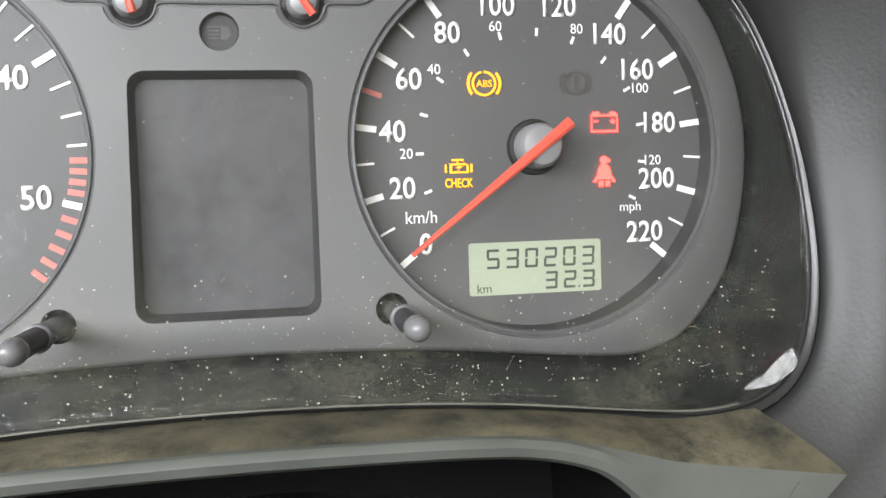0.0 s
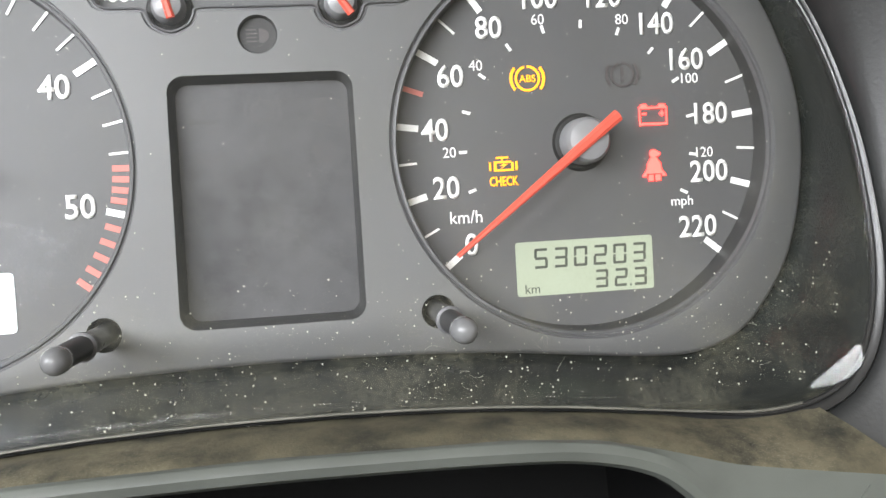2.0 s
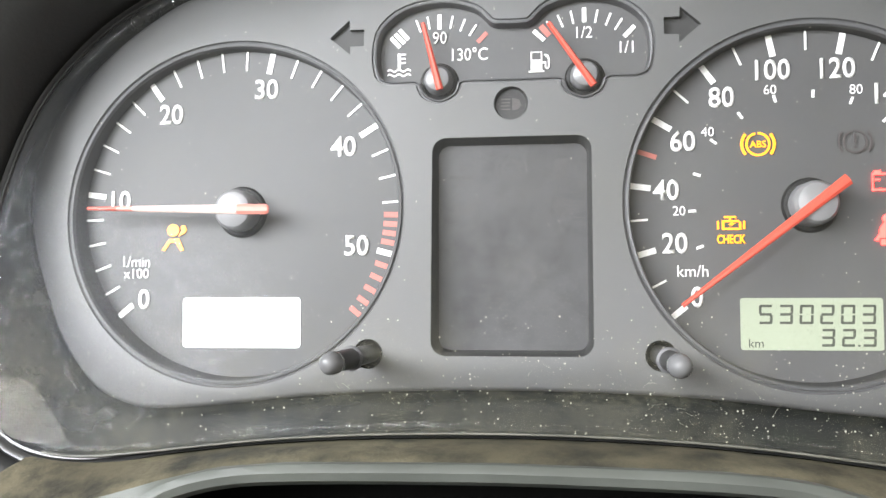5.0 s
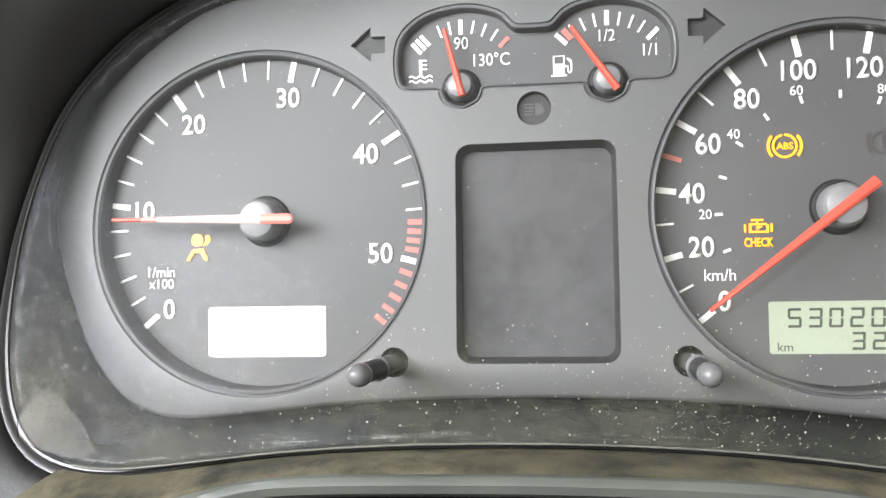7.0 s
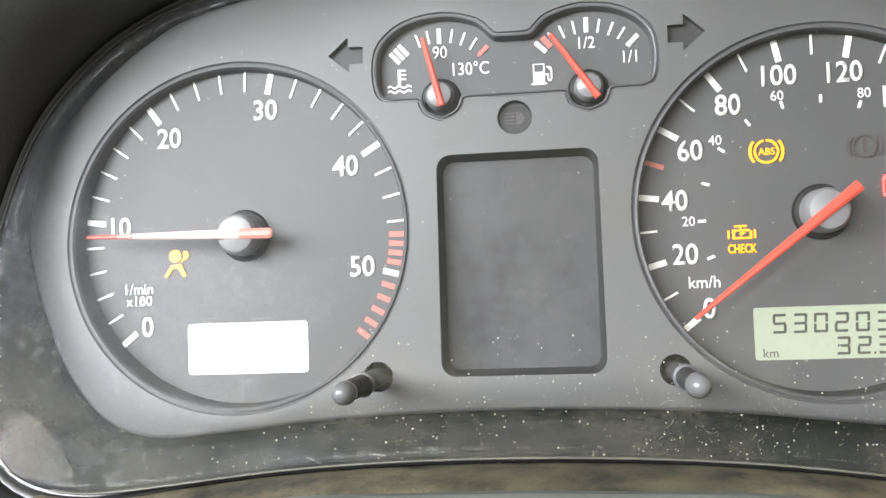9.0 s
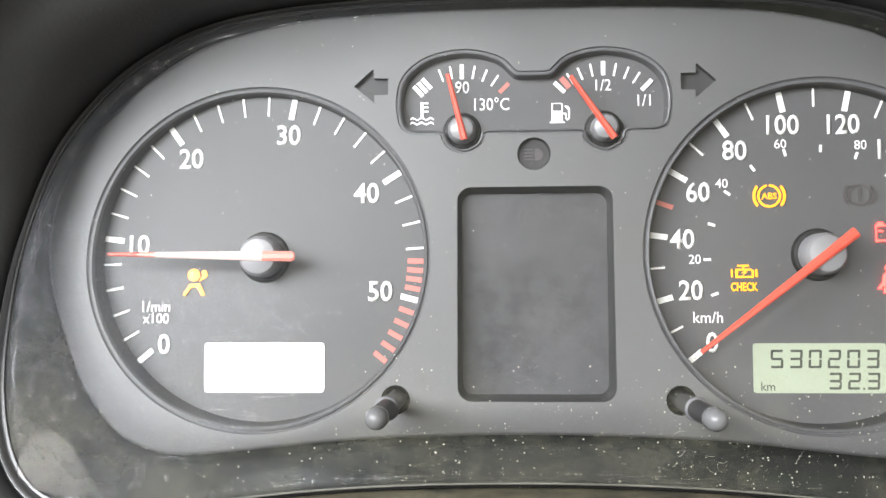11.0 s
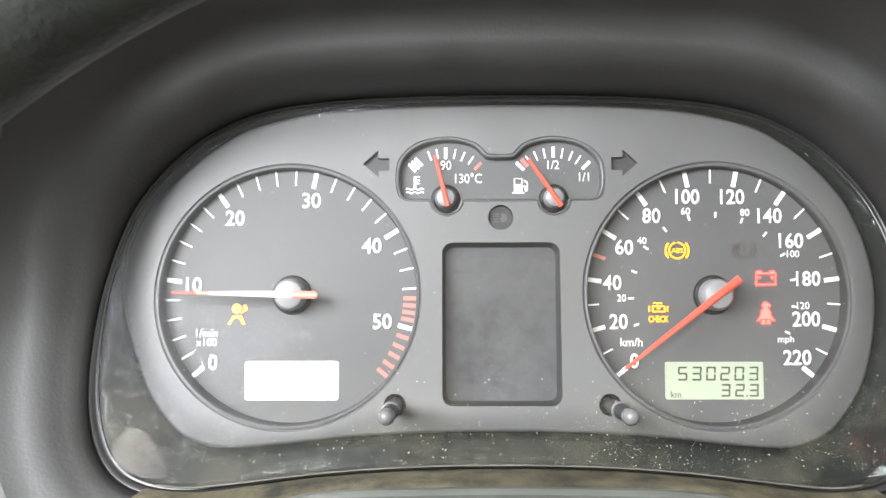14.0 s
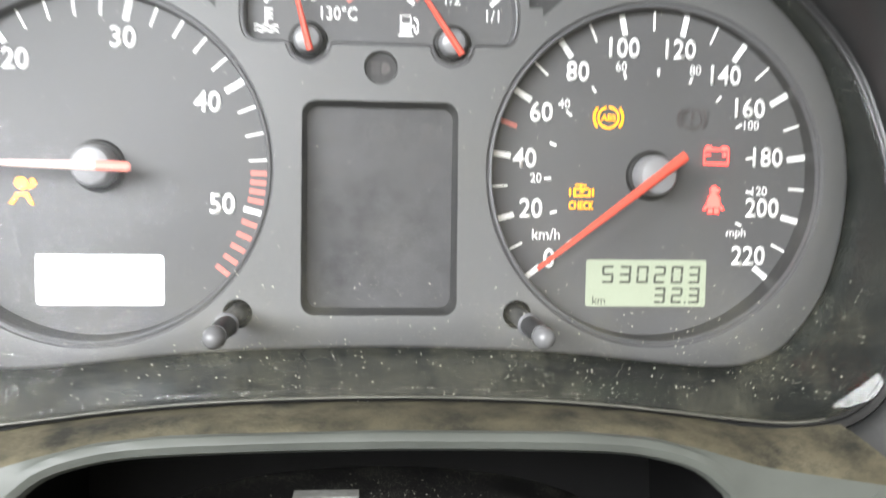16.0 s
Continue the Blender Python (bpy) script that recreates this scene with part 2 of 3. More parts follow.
def offset(pts, d, closed=True):
    return [(p[0] + n[0] * d, p[1] + n[1] * d) for p, n in zip(pts, normals(pts, closed))]


def mirrored(half):
    """The whole outline from its right half, which runs from the bottom's middle to the top's middle."""
    return half + [(-x, z) for x, z in half[-2:0:-1]]


def bar(angle, r0, r1, w, cx, cz):
    """The outline of a mark along a dial's radius, at degrees clockwise from the top."""
    s, c = math.sin(radians(angle)), math.cos(radians(angle))
    return [(cx + r * s + h * c, cz + r * c - h * s) for r, h in ((r0, -w / 2), (r1, -w / 2), (r1, w / 2), (r0, w / 2))]


def rounded(x0, z0, x1, z1, r, n=6):
    pts = []
    for cx, cz, a in ((x1 - r, z0 + r, 90), (x1 - r, z1 - r, 0), (x0 + r, z1 - r, -90), (x0 + r, z0 + r, -180)):
        for i in range(n + 1):
            t = radians(a + 90 - 90 * i / n)
            pts.append((cx + r * math.sin(t), cz + r * math.cos(t)))
    return pts


def word(name, text, x, z, size, mat, parent, y=-0.25, bold=0.0, depth=0.12, squeeze=1.0):
    cu = bpy.data.curves.new(name, "FONT")
    cu.body, cu.size, cu.align_x, cu.align_y = text, 1.0, "CENTER", "CENTER"
    cu.offset, cu.extrude, cu.resolution_u = bold, 0.0, 3
    tmp = bpy.data.objects.new(name, cu)
    scene.collection.objects.link(tmp)
    me = bpy.data.meshes.new_from_object(tmp.evaluated_get(bpy.context.evaluated_depsgraph_get()))
    bpy.data.objects.remove(tmp)
    bm = bmesh.new()
    bm.from_mesh(me)
    bpy.data.meshes.remove(me)
    res = bmesh.ops.extrude_face_region(bm, geom=bm.faces[:])
    top = {v for v in res["geom"] if isinstance(v, bmesh.types.BMVert)}
    xs = [v.co.x for v in bm.verts]
    zs = [v.co.y for v in bm.verts]
    mx, mz = (min(xs) + max(xs)) / 2, (min(zs) + max(zs)) / 2
    for v in bm.verts:
        v.co = Vector((x + (v.co.x - mx) * size * squeeze, y - (depth if v in top else 0), z + (v.co.y - mz) * size))
    return part(name, bm, mat, parent)


def revolve(bm, x, z, profile, n=32):
    """A turned piece about an axis along y: profile rows of (radius, y)."""
    rings = [[(x + r * math.sin(2 * math.pi * i / n), y, z + r * math.cos(2 * math.pi * i / n)) for i in range(n)] for r, y in profile]
    return loft(bm, rings, cap_start=True, cap_end=True)


# ---- outlines ----
RIM = resample(smooth_path(mirrored([(0, -60.3), (35, -61), (65, -63), (97, -66.6), (115, -67.8), (129, -65.5), (138, -60), (144, -50), (147.8, -34), (148.6, -15), (147.5, 2), (143.8, 20), (138, 35), (128.5, 48.5), (118, 58.5), (104, 67), (90, 71.7), (72, 74.7), (49, 76.4), (25, 77.2), (0, 77.4)]), 6), 240)
FACE = resample(smooth_path(mirrored([(0, -52.4), (35, -53.1), (60, -54.6), (83, -57), (101, -58.5), (112, -58), (123, -54), (131, -46.5), (139, -34), (144, -17), (145.8, 0), (144.5, 14), (141, 26), (134.5, 38), (122.5, 51), (110, 60), (97, 66.2), (72, 72), (49, 73.8), (25, 74.6), (0, 74.8)]), 6), 240)
FACE = [(x + nn[0] * 2.7 * min(max((z - 25) / 40, 0), 1), z + nn[1] * 2.7 * min(max((z - 25) / 40, 0), 1)) for (x, z), nn in zip(FACE, normals(FACE))]
FACE = [(x - 4.2 * max(0.0, math.cos(math.pi * (z - 14) / 92)) ** 1.5 * min(1.0, -x / 60), z) if x < 0 else (x, z) for x, z in FACE]
GAUGES = smooth_path(mirrored([(0, 37.4), (7, 37.4), (14.0, 37.4), (14.6, 36.3), (16.4, 33.4), (21.3, 31.4), (26.2, 33.4), (28, 36.3), (28.6, 37.5), (33, 37.6), (37.6, 37.9), (40.9, 40.6), (41.8, 49), (39.6, 56.4), (32, 62.2), (20.6, 64.2), (10.3, 61.9), (5.4, 57.6), (4, 57), (0, 56.9)]), 3)
T_X, S_X, RING = -84.0, 84.4, 50.8
ARROW = [(-54.8, 53.0), (-48.9, 58.4), (-48.7, 55.4), (-44.3, 55.3), (-44.3, 50.2), (-48.5, 50.1), (-48.5, 47.6)]

# ---- instrument cluster ----
cluster = empty("instrument_cluster", "dusty grey car instrument cluster, two round dials, lit warning lamps", "instrument cluster")


def filled(loops, depth):
    """A sheet at that depth between an outline and its holes."""
    bm = bmesh.new()
    for loop in loops:
        vs = [bm.verts.new((x, depth(z), z)) for x, z in loop]
        for a, c in zip(vs, vs[1:] + vs[:1]):
            bm.edges.new((a, c))
    bmesh.ops.triangle_fill(bm, use_beauty=True, edges=bm.edges[:])
    return bm


def make_face():
    inner = offset(FACE, -1.6)
    arrow_r = [(-x, z) for x, z in ARROW]
    holes = [circle(T_X, 0.6, RING + 2.0, 96), circle(S_X, 0.6, RING + 2.0, 96), offset(GAUGES, 0.0), rounded(-23.2, -42.5, 23.2, 21.2, 4.2), circle(0, 31.2, 5.0, 40), ARROW, arrow_r, circle(-41.5, -42.0, 4.3, 28), circle(41.5, -42.0, 4.3, 28)]
    bm = filled([inner] + holes, plate_y)
    loft(bm, [[(x, plate_y(z), z) for x, z in inner], [(x, plate_y(z) + 0.5, z) for x, z in offset(FACE, -0.8)], [(x, plate_y(z) + 1.4, z) for x, z in offset(FACE, -0.25)], [(x, plate_y(z) + 4.0, z) for x, z in FACE]])
    bmesh.ops.remove_doubles(bm, verts=bm.verts, dist=0.001)
    part("face_plate", bm, PLATE, cluster, "matt grey plastic face plate", smooth=True)
    # stepped rings round the two dials
    for x in (T_X, S_X):
        bm = bmesh.new()
        prof = ((RING + 2.0, 0.0), (RING + 1.7, 0.7), (RING + 1.2, 0.9), (RING + 1.0, 0.1), (RING + 0.3, 0.0), (RING, 0.5), (RING - 0.1, 1.2), (RING - 0.3, 4.0))
        rings = [[(px, plate_y(pz) + d, pz) for px, pz in circle(x, 0.6, r, 96)] for r, d in prof]
        ring_ob = part("dial_ring", loft(bm, rings[:-1]), RINGS, cluster, "stepped grey ring round a dial", smooth=True)
        # the shadow ring inside the dial's outline is put into the wall's dark colour
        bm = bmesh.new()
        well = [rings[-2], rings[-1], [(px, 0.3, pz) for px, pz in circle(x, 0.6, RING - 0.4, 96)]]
        part("dial_well", loft(bm, well), LAMP_AND_SHADE, ring_ob, "dusty wall of the sunk dial, coloured dark as a shadow ring", smooth=True)
    # well of the two small gauges
    bm = bmesh.new()
    rings = [[(x, plate_y(z) + d, z) for x, z in offset(GAUGES, o)] for o, d in ((0.0, 0.0), (-0.3, 0.7), (-0.7, 0.7), (-0.9, 0.0), (-1.4, 0.2), (-1.7, 3.0))]
    rings.append([(x, 0.3, z) for x, z in offset(GAUGES, -1.9)])
    part("gauge_well", loft(bm, rings), RINGS, cluster, smooth=True)
    # window in the middle
    bm = bmesh.new()
    a, c = rounded(-23.2, -42.5, 23.2, 21.2, 4.2), rounded(-22.0, -41.2, 22.0, 19.6, 3.5)
    loft(bm, [[(x, plate_y(z), z) for x, z in a], [(x, plate_y(z) + 0.8, z) for x, z in rounded(-22.8, -42.1, 22.8, 20.8, 4.0)], [(x, -1.0, z) for x, z in c]])
    # frame coloured dark to draw the shadow line round the pane
    part("window_frame", bm, LAMP_AND_SHADE, cluster, smooth=True)
    bm = bmesh.new()
    prism(bm, c, -1.1, 0.4)
    pane = part("warning_window", bm, WINDOW, cluster, "smoked warning lamp window, unlit, finger smears")
    # arrows and main-beam lamp, sunk and unlit
    for pts in (ARROW, arrow_r):
        bm = bmesh.new()
        rings = [[(x, plate_y(z), z) for x, z in pts], [(x, plate_y(z) + 2.2, z) for x, z in pts]]
        loft(bm, rings, cap_end=True)
        part("turn_arrow", bm, LAMP_AND_SHADE, cluster, "unlit dark indicator arrow")
    bm = bmesh.new()
    loft(bm, [[(x, plate_y(z) + d, z) for x, z in circle(0, 31.2, r, 40)] for r, d in ((5.0, 0), (4.8, 1.6), (4.6, 2.0))], cap_end=True)
    lamp = part("main_beam_lamp", bm, LAMP_AND_SHADE, cluster, "unlit dark main beam lamp")
    icon = bmesh.new()
    y = plate_y(31) + 1.9
    prism(icon, [(0.3, 29.4)] + circle(1.0, 31.2, 1.8, 12, 180, 0) + [(0.3, 33.0)], y, y + 0.2)
    for k in range(4):
        prism(icon, [(-3.0, 29.6 + k), (-0.3, 29.6 + k), (-0.3, 29.95 + k), (-3.0, 29.95 + k)], y, y + 0.2)
    part("symbol", icon, UNLITRED, lamp)
    return pane


def bezel_w(z, x):
    w = 0.52 + 0.48 * min(max((10 - z) / 60, 0), 1)
    if z < -50:
        u = min(max((abs(x) - 85) / 40, 0), 1)
        w = 0.22 + (w - 0.22) * u * u * (3 - 2 * u)
    return w


def make_housing():
    bm = bmesh.new()
    rings = []
    for u, push in ((0.0, 0.0), (0.25, 0.6), (0.5, 1.2), (0.75, 1.4), (0.93, 0.8), (1.0, 0.0)):
        ring = []
        for (fx, fz), (rx, rz), nn in zip(FACE, RIM, normals(RIM)):
            ring.append((fx + (rx - fx) * u + nn[0] * push, (plate_y(fz) + 4.0) * (1 - u) + cover_y(rz) * u, fz + (rz - fz) * u + nn[1] * push))
        rings.append(ring)
    part("housing_wall", loft(bm, rings), WALL, cluster, "dusty black housing wall round the face", smooth=True)
    bm = bmesh.new()
    rings = [[(x + nn[0] * o * bezel_w(z, x), cover_y(z) + d, z + nn[1] * o * bezel_w(z, x)) for (x, z), nn in zip(RIM, normals(RIM))] for o, d in ((0.0, 0.3), (0.2, -0.6), (0.9, -0.8), (1.4, 0.1), (1.9, 0.3), (2.6, -0.5), (3.8, -0.9), (4.6, -0.2), (5.0, 1.2), (5.0, 9.0))]
    part("bezel", loft(bm, rings), BEZEL, cluster, "black double-stepped bezel", smooth=True)
    # the cover's lower edge; the light it catches is put into a pale colour
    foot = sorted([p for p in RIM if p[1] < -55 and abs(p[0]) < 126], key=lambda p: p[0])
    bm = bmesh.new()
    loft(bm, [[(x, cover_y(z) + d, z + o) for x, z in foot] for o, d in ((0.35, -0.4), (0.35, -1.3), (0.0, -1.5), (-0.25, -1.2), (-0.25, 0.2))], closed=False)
    part("cover_edge", bm, EDGE, cluster, "lower edge of the clear cover, coloured pale as a highlight", smooth=True)
    bm = bmesh.new()
    rings = [[(x * s, cover_y(z * s) - b, z * s) for x, z in offset(RIM, 0.1)] for s, b in ((1.0, 0.0), (0.97, -0.5), (0.92, -1.2), (0.84, -2.1), (0.75, -3.0), (0.6, -4.1), (0.45, -5.0), (0.25, -5.8), (0.02, -6.1))]
    cover = part("clear_cover", loft(bm, rings, cap_end=True), COVER, cluster, "dusty scratched clear plastic cover", smooth=True)
    cover.visible_shadow = False
    bm = bmesh.new()
    rings = []
    for t in (4, 10, 16, 22, 28, 34, 40, 46, 50):
        ring = []
        for (x, z), nn in zip(RIM, normals(RIM)):
            r = 4.0
            o = r * (math.sin(radians(t)) - math.sin(radians(50)))
            ring.append((x + nn[0] * o, cover_y(z) - 1.5 + r * (math.cos(radians(t)) - math.cos(radians(50))), z + nn[1] * o))
        rings.append(ring)
    rim = part("cover_rim", loft(bm, rings), COVE, cover, "clear turned-up rim of the cover", smooth=True)
    rim.visible_shadow = False
    # clear corner facets, steeper than the rim, cut and tilted to form wedge-shaped reflections
    right = [(127.6, -64.6), (131.5, -64.0), (135.0, -62.4), (138.0, -59.6), (139.4, -57.0), (138.6, -53.6)]
    left = [(-119.5, -64.6), (-120.5, -61.8), (-124.5, -55.0), (-128.5, -49.5), (-132.5, -47.0), (-136.0, -48.5), (-138.6, -54.0), (-138.4, -58.6), (-133.0, -63.0), (-126.0, -65.2)]
    for pts, a, c, x0, z0 in ((right, -0.69, 0.25, 133.0, -60.0), (left, 0.42, 0.17, -127.0, -56.0)):
        bm = bmesh.new()
        front = [(x, cover_y(z0) - 0.4 + a * (x - x0) + c * (z - z0), z) for x, z in pts]
        loft(bm, [front, [(x, y + 0.35, z) for x, y, z in front]], cap_start=True, cap_end=True)
        corner = part("rim_glint_facet", bm, CORNER, cover, "clear turned-up cover corner, facet added and angled to mirror a window")
        corner.visible_shadow = False
    for x in (-41.5, 41.5):
        bm = bmesh.new()
        z = -42.0
        yc = cover_y(z) + 2.5
        pin = part("reset_pin", revolve(bm, x, z, [(2.7, 1.0), (2.7, -49.0), (2.5, -49.5)]), PIN, cluster, "dark plastic reset pin", smooth=True)
        bm = bmesh.new()
        part("collar", revolve(bm, x, z, [(2.8, yc + 0.8), (3.4, yc + 0.6), (3.4, yc - 0.4), (2.8, yc - 0.7)]), RINGS, pin, smooth=True)
        bm = bmesh.new()
        part("tip", revolve(bm, x, z, [(2.6, -48.6), (2.85, -49.2), (2.95, -51.0), (2.85, -52.6), (2.5, -53.9), (1.9, -54.8), (1.2, -55.3), (0.5, -55.5)]), TIP, pin, "rounded grey tip", smooth=True)
        bm = bmesh.new()
        loft(bm, [[(px, plate_y(pz) + d, pz) for px, pz in circle(x, z, r, 28)] for r, d in ((4.3, 0), (4.2, 5.0), (2.0, 5.0))])
        part("socket", bm, BLACK, pin, smooth=True)


def plane_part(name, pts, mat, parent, y=-0.25, d=0.12, label=""):
    bm = bmesh.new()
    prism(bm, pts, y - d, y)
    return part(name, bm, mat, parent, label)


def make_needle(cx, cz, angle, tip, tail, hub_r, w0, w1, y, parent, pale=0.0):
    """A tapered pointer with a ridge, and the turned hub that it sits on."""
    s, c = math.sin(radians(angle)), math.cos(radians(angle))
    hub = bmesh.new()
    revolve(hub, cx, cz, [(hub_r + 0.6, 0.0), (hub_r + 0.4, y + 3.2), (hub_r, y + 2.0), (hub_r * 0.9, y + 1.2), (hub_r * 0.6, y + 0.7), (hub_r * 0.2, y + 0.5)], 40)
    hub_ob = part("needle_hub", hub, HUB, parent, "rounded grey needle hub", smooth=True)
    # dark collar added round the hub's foot as its shadow
    shadow = bmesh.new()
    revolve(shadow, cx, cz, [(hub_r + 2.2, 0.1), (hub_r + 1.6, -1.2), (hub_r + 0.4, -1.6)], 40)
    part("hub_shadow", shadow, HUB_SHADE, hub_ob, smooth=True)

    def strip(r0, r1, a0, a1, mat, name):
        bm = bmesh.new()
        rings = []
        rows = [(r0, a0), (r1, a1)]
        for r, w in rows:
            rings.append([(cx + r * s + h * c, yy, cz + r * c - h * s) for h, yy in ((-w / 2, y + 0.9), (-w / 2, y + 0.2), (-w * 0.22, y - 0.5), (w * 0.22, y - 0.5), (w / 2, y + 0.2), (w / 2, y + 0.9))])
        loft(bm, rings, cap_start=True, cap_end=True)
        return part(name, bm, mat, hub_ob, smooth=True)
    wide = lambda r: w0 + (w1 - w0) * (r + tail) / (tip + tail)
    if pale:
        strip(-tail, -tail + 0.9, wide(-tail) * 0.55, wide(-tail) * 0.92, NEEDLE_PINK, "needle_tail_end")
        strip(-tail + 0.9, -hub_r * 0.3, wide(-tail) * 0.92, wide(-hub_r * 0.3), NEEDLE_PINK, "needle_tail")
        strip(-hub_r * 0.3, pale, wide(0), wide(pale), NEEDLE_PALE, "needle")
        strip(pale, pale + 5.0, wide(pale), wide(pale + 5.0), NEEDLE_PINK, "needle_middle")
        strip(pale + 5.0, tip, wide(pale + 5.0), wide(tip), NEEDLE, "needle_end")
    else:
        strip(-tail, tip, wide(-tail), wide(tip), NEEDLE, "needle")
    return hub_ob


def make_tachometer():
    bm = bmesh.new()
    prism(bm, circle(T_X, 0.6, RING + 1.2, 96), 0.0, 2.0)
    dial = part("tachometer_dial", bm, DIAL, cluster, "black tachometer dial with white print")
    at = lambda v: 230.9 + 4.684 * v
    for v in range(0, 48, 2):
        big = v % 10 == 0
        plane_part("scale_mark", bar(at(v), 44.8 if not big else 44.4, 50.8, 0.65 if not big else 1.75, T_X, 0.2), WHITE, dial)
    plane_part("scale_mark", bar(at(50), 44.6, 51.0, 1.75, T_X, 0.2), WHITE, dial)
    for v in (47.0, 47.72, 48.44, 49.16, 51.0, 52.05, 53.1, 54.15, 55.2):
        plane_part("red_mark", bar(at(v), 45.2, 51.0, 1.6, T_X, 0.2), REDPRINT, dial)
    for text, x, z in (("0", -114.9, -26.0), ("10", -123.0, 4.9), ("20", -106.8, 31.9), ("30", -75.9, 38.9), ("40", -51.5, 20.5), ("50", -47.2, -9.9)):
        word("numeral", text, x, z, 8.6, WHITE, dial, bold=0.018, squeeze=0.92)
    word("unit_text", "1/min", -117.5, -14.3, 4.6, WHITE, dial, squeeze=0.95)
    word("unit_text", "x100", -117.6, -18.0, 4.4, WHITE, dial, squeeze=0.95)
    disp = plane_part("display", rounded(-102.0, -40.9, -64.6, -25.6, 1.2, 4), PALE, dial, 0.1, 0.4, "washed-out bright white display")
    make_needle(T_X + 0.6, 0.8, 271.0, 45.5, 11.5, 5.8, 3.3, 1.0, -10.0, cluster, pale=31.0)
    icon_airbag(-105.3, -6.8, cluster)


def make_speedometer():
    bm = bmesh.new()
    prism(bm, circle(S_X, 0.6, RING + 1.2, 96), 0.0, 2.0)
    dial = part("speedometer_dial", bm, DIAL, cluster, "black speedometer dial with white print")
    at = lambda v: 230.7 + 1.175 * v
    for v in range(0, 221, 10):
        big = v % 20 == 0
        plane_part("red_mark" if v == 50 else "scale_mark", bar(at(v), 45.2 if not big else 44.6, 50.8, 0.65 if not big else 1.75, S_X, 0.0) if v != 50 else bar(at(v), 45.0, 50.8, 1.4, S_X, 0.0), REDPRINT if v == 50 else WHITE, dial)
    for text, x, z in (("0", 52.9, -25.7), ("20", 46.9, -10.1), ("40", 44.6, 5.4), ("60", 49.6, 19.6), ("80", 60.7, 32.2), ("100", 75.2, 39.8), ("120", 93.1, 39.7), ("140", 107.8, 32.0), ("160", 116.0, 22.0), ("180", 122.4, 6.8), ("200", 121.1, -9.2), ("220", 117.1, -24.4)):
        word("numeral", text, x, z, 8.3, WHITE, dial, bold=0.016, squeeze=0.9)
    for k in range(0, 14):
        plane_part("scale_mark", bar(at(k * 16.093), 31.4, 33.6, 0.8, S_X, 0.0), WHITE, dial)
    for text, x, z in (("20", 48.2, -0.7), ("40", 56.6, 22.2), ("60", 74.3, 34.0), ("80", 97.9, 33.4), ("100", 116.6, 16.7), ("120", 120.0, -3.9)):
        word("small_numeral", text, x, z, 4.0, WHITE, dial, squeeze=0.95)
    word("unit_text", "km/h", 51.8, -18.2, 4.8, WHITE, dial, squeeze=0.95)
    word("unit_text", "mph", 112.8, -17.5, 3.8, WHITE, dial)
    disp = plane_part("display", rounded(64.8, -40.8, 103.5, -26.0, 0.8, 3), GREEN, dial, 0.1, 0.4, "pale green odometer display")
    digits(disp, "530203", 69.7, -33.4, 5.5, 3.8, 5.58)
    digits(disp, "32.3", 86.6, -39.7, 5.0, 3.7, 5.55)
    word("unit_text", "km", 69.0, -38.8, 3.6, SEGMENT, disp, y=-0.36, depth=0.05)
    make_needle(S_X + 0.2, 0.4, 232.3, 46.8, 10.0, 5.8, 3.2, 1.2, -10.0, cluster)
    icon_abs(70.6, 18.2, cluster)
    icon_check(62.7, -6.7, cluster)
    icon_battery(105.5, 7.0, cluster)
    icon_belt(105.1, -7.0, cluster)
    icon_brake(97.2, 18.3, cluster)


SEG = {"0": "abcdef", "1": "bc", "2": "abged", "3": "abgcd", "5": "afgcd"}


def digits(parent, text, x, z, h, w, step):
    """Seven-segment figures with leaning strokes."""
    t = 0.72
    for ch in text:
        if ch == ".":
            plane_part("point", [(x - 1.15, z), (x - 0.6, z), (x - 0.6, z + 0.6), (x - 1.15, z + 0.6)], SEGMENT, parent, -0.36, 0.05)
            continue
        bm = bmesh.new()
        m = h / 2
        boxes = {"a": (0.25, h - t, w - 0.25, h), "g": (0.3, m - t / 2, w - 0.3, m + t / 2), "d": (0.25, 0, w - 0.25, t), "f": (0, m + 0.2, t, h - 0.2), "b": (w - t, m + 0.2, w, h - 0.2), "e": (0, 0.2, t, m - 0.2), "c": (w - t, 0.2, w, m - 0.2)}
        for sgm in SEG[ch]:
            a, c, d, e = boxes[sgm]
            prism(bm, [(x + a + 0.05 * c, z + c), (x + d + 0.05 * c, z + c), (x + d + 0.05 * e, z + e), (x + a + 0.05 * e, z + e)], -0.41, -0.36)
        part("digit", bm, SEGMENT, parent)
        x += step


def outline_ring(bm, pts, t, y=-0.4, d=0.15):
    """A band of that thickness along a closed outline, anticlockwise."""
    inn = offset(pts, -t)
    loft(bm, [[(x, y, z) for x, z in pts], [(x, y - d, z) for x, z in pts], [(x, y - d, z) for x, z in inn], [(x, y, z) for x, z in inn]])


def arc_band(bm, x, z, r, t, a0, a1, y=-0.4, d=0.15, n=14):
    o, i = circle(x, z, r, n, a0, a1), circle(x, z, r - t, n, a0, a1)
    prism(bm, o + i[::-1], y - d, y)


def flat(bm, pts, y=-0.4, d=0.15):
    prism(bm, pts, y - d, y)


def rect(x0, z0, x1, z1):
    return [(x0, z0), (x1, z0), (x1, z1), (x0, z1)]


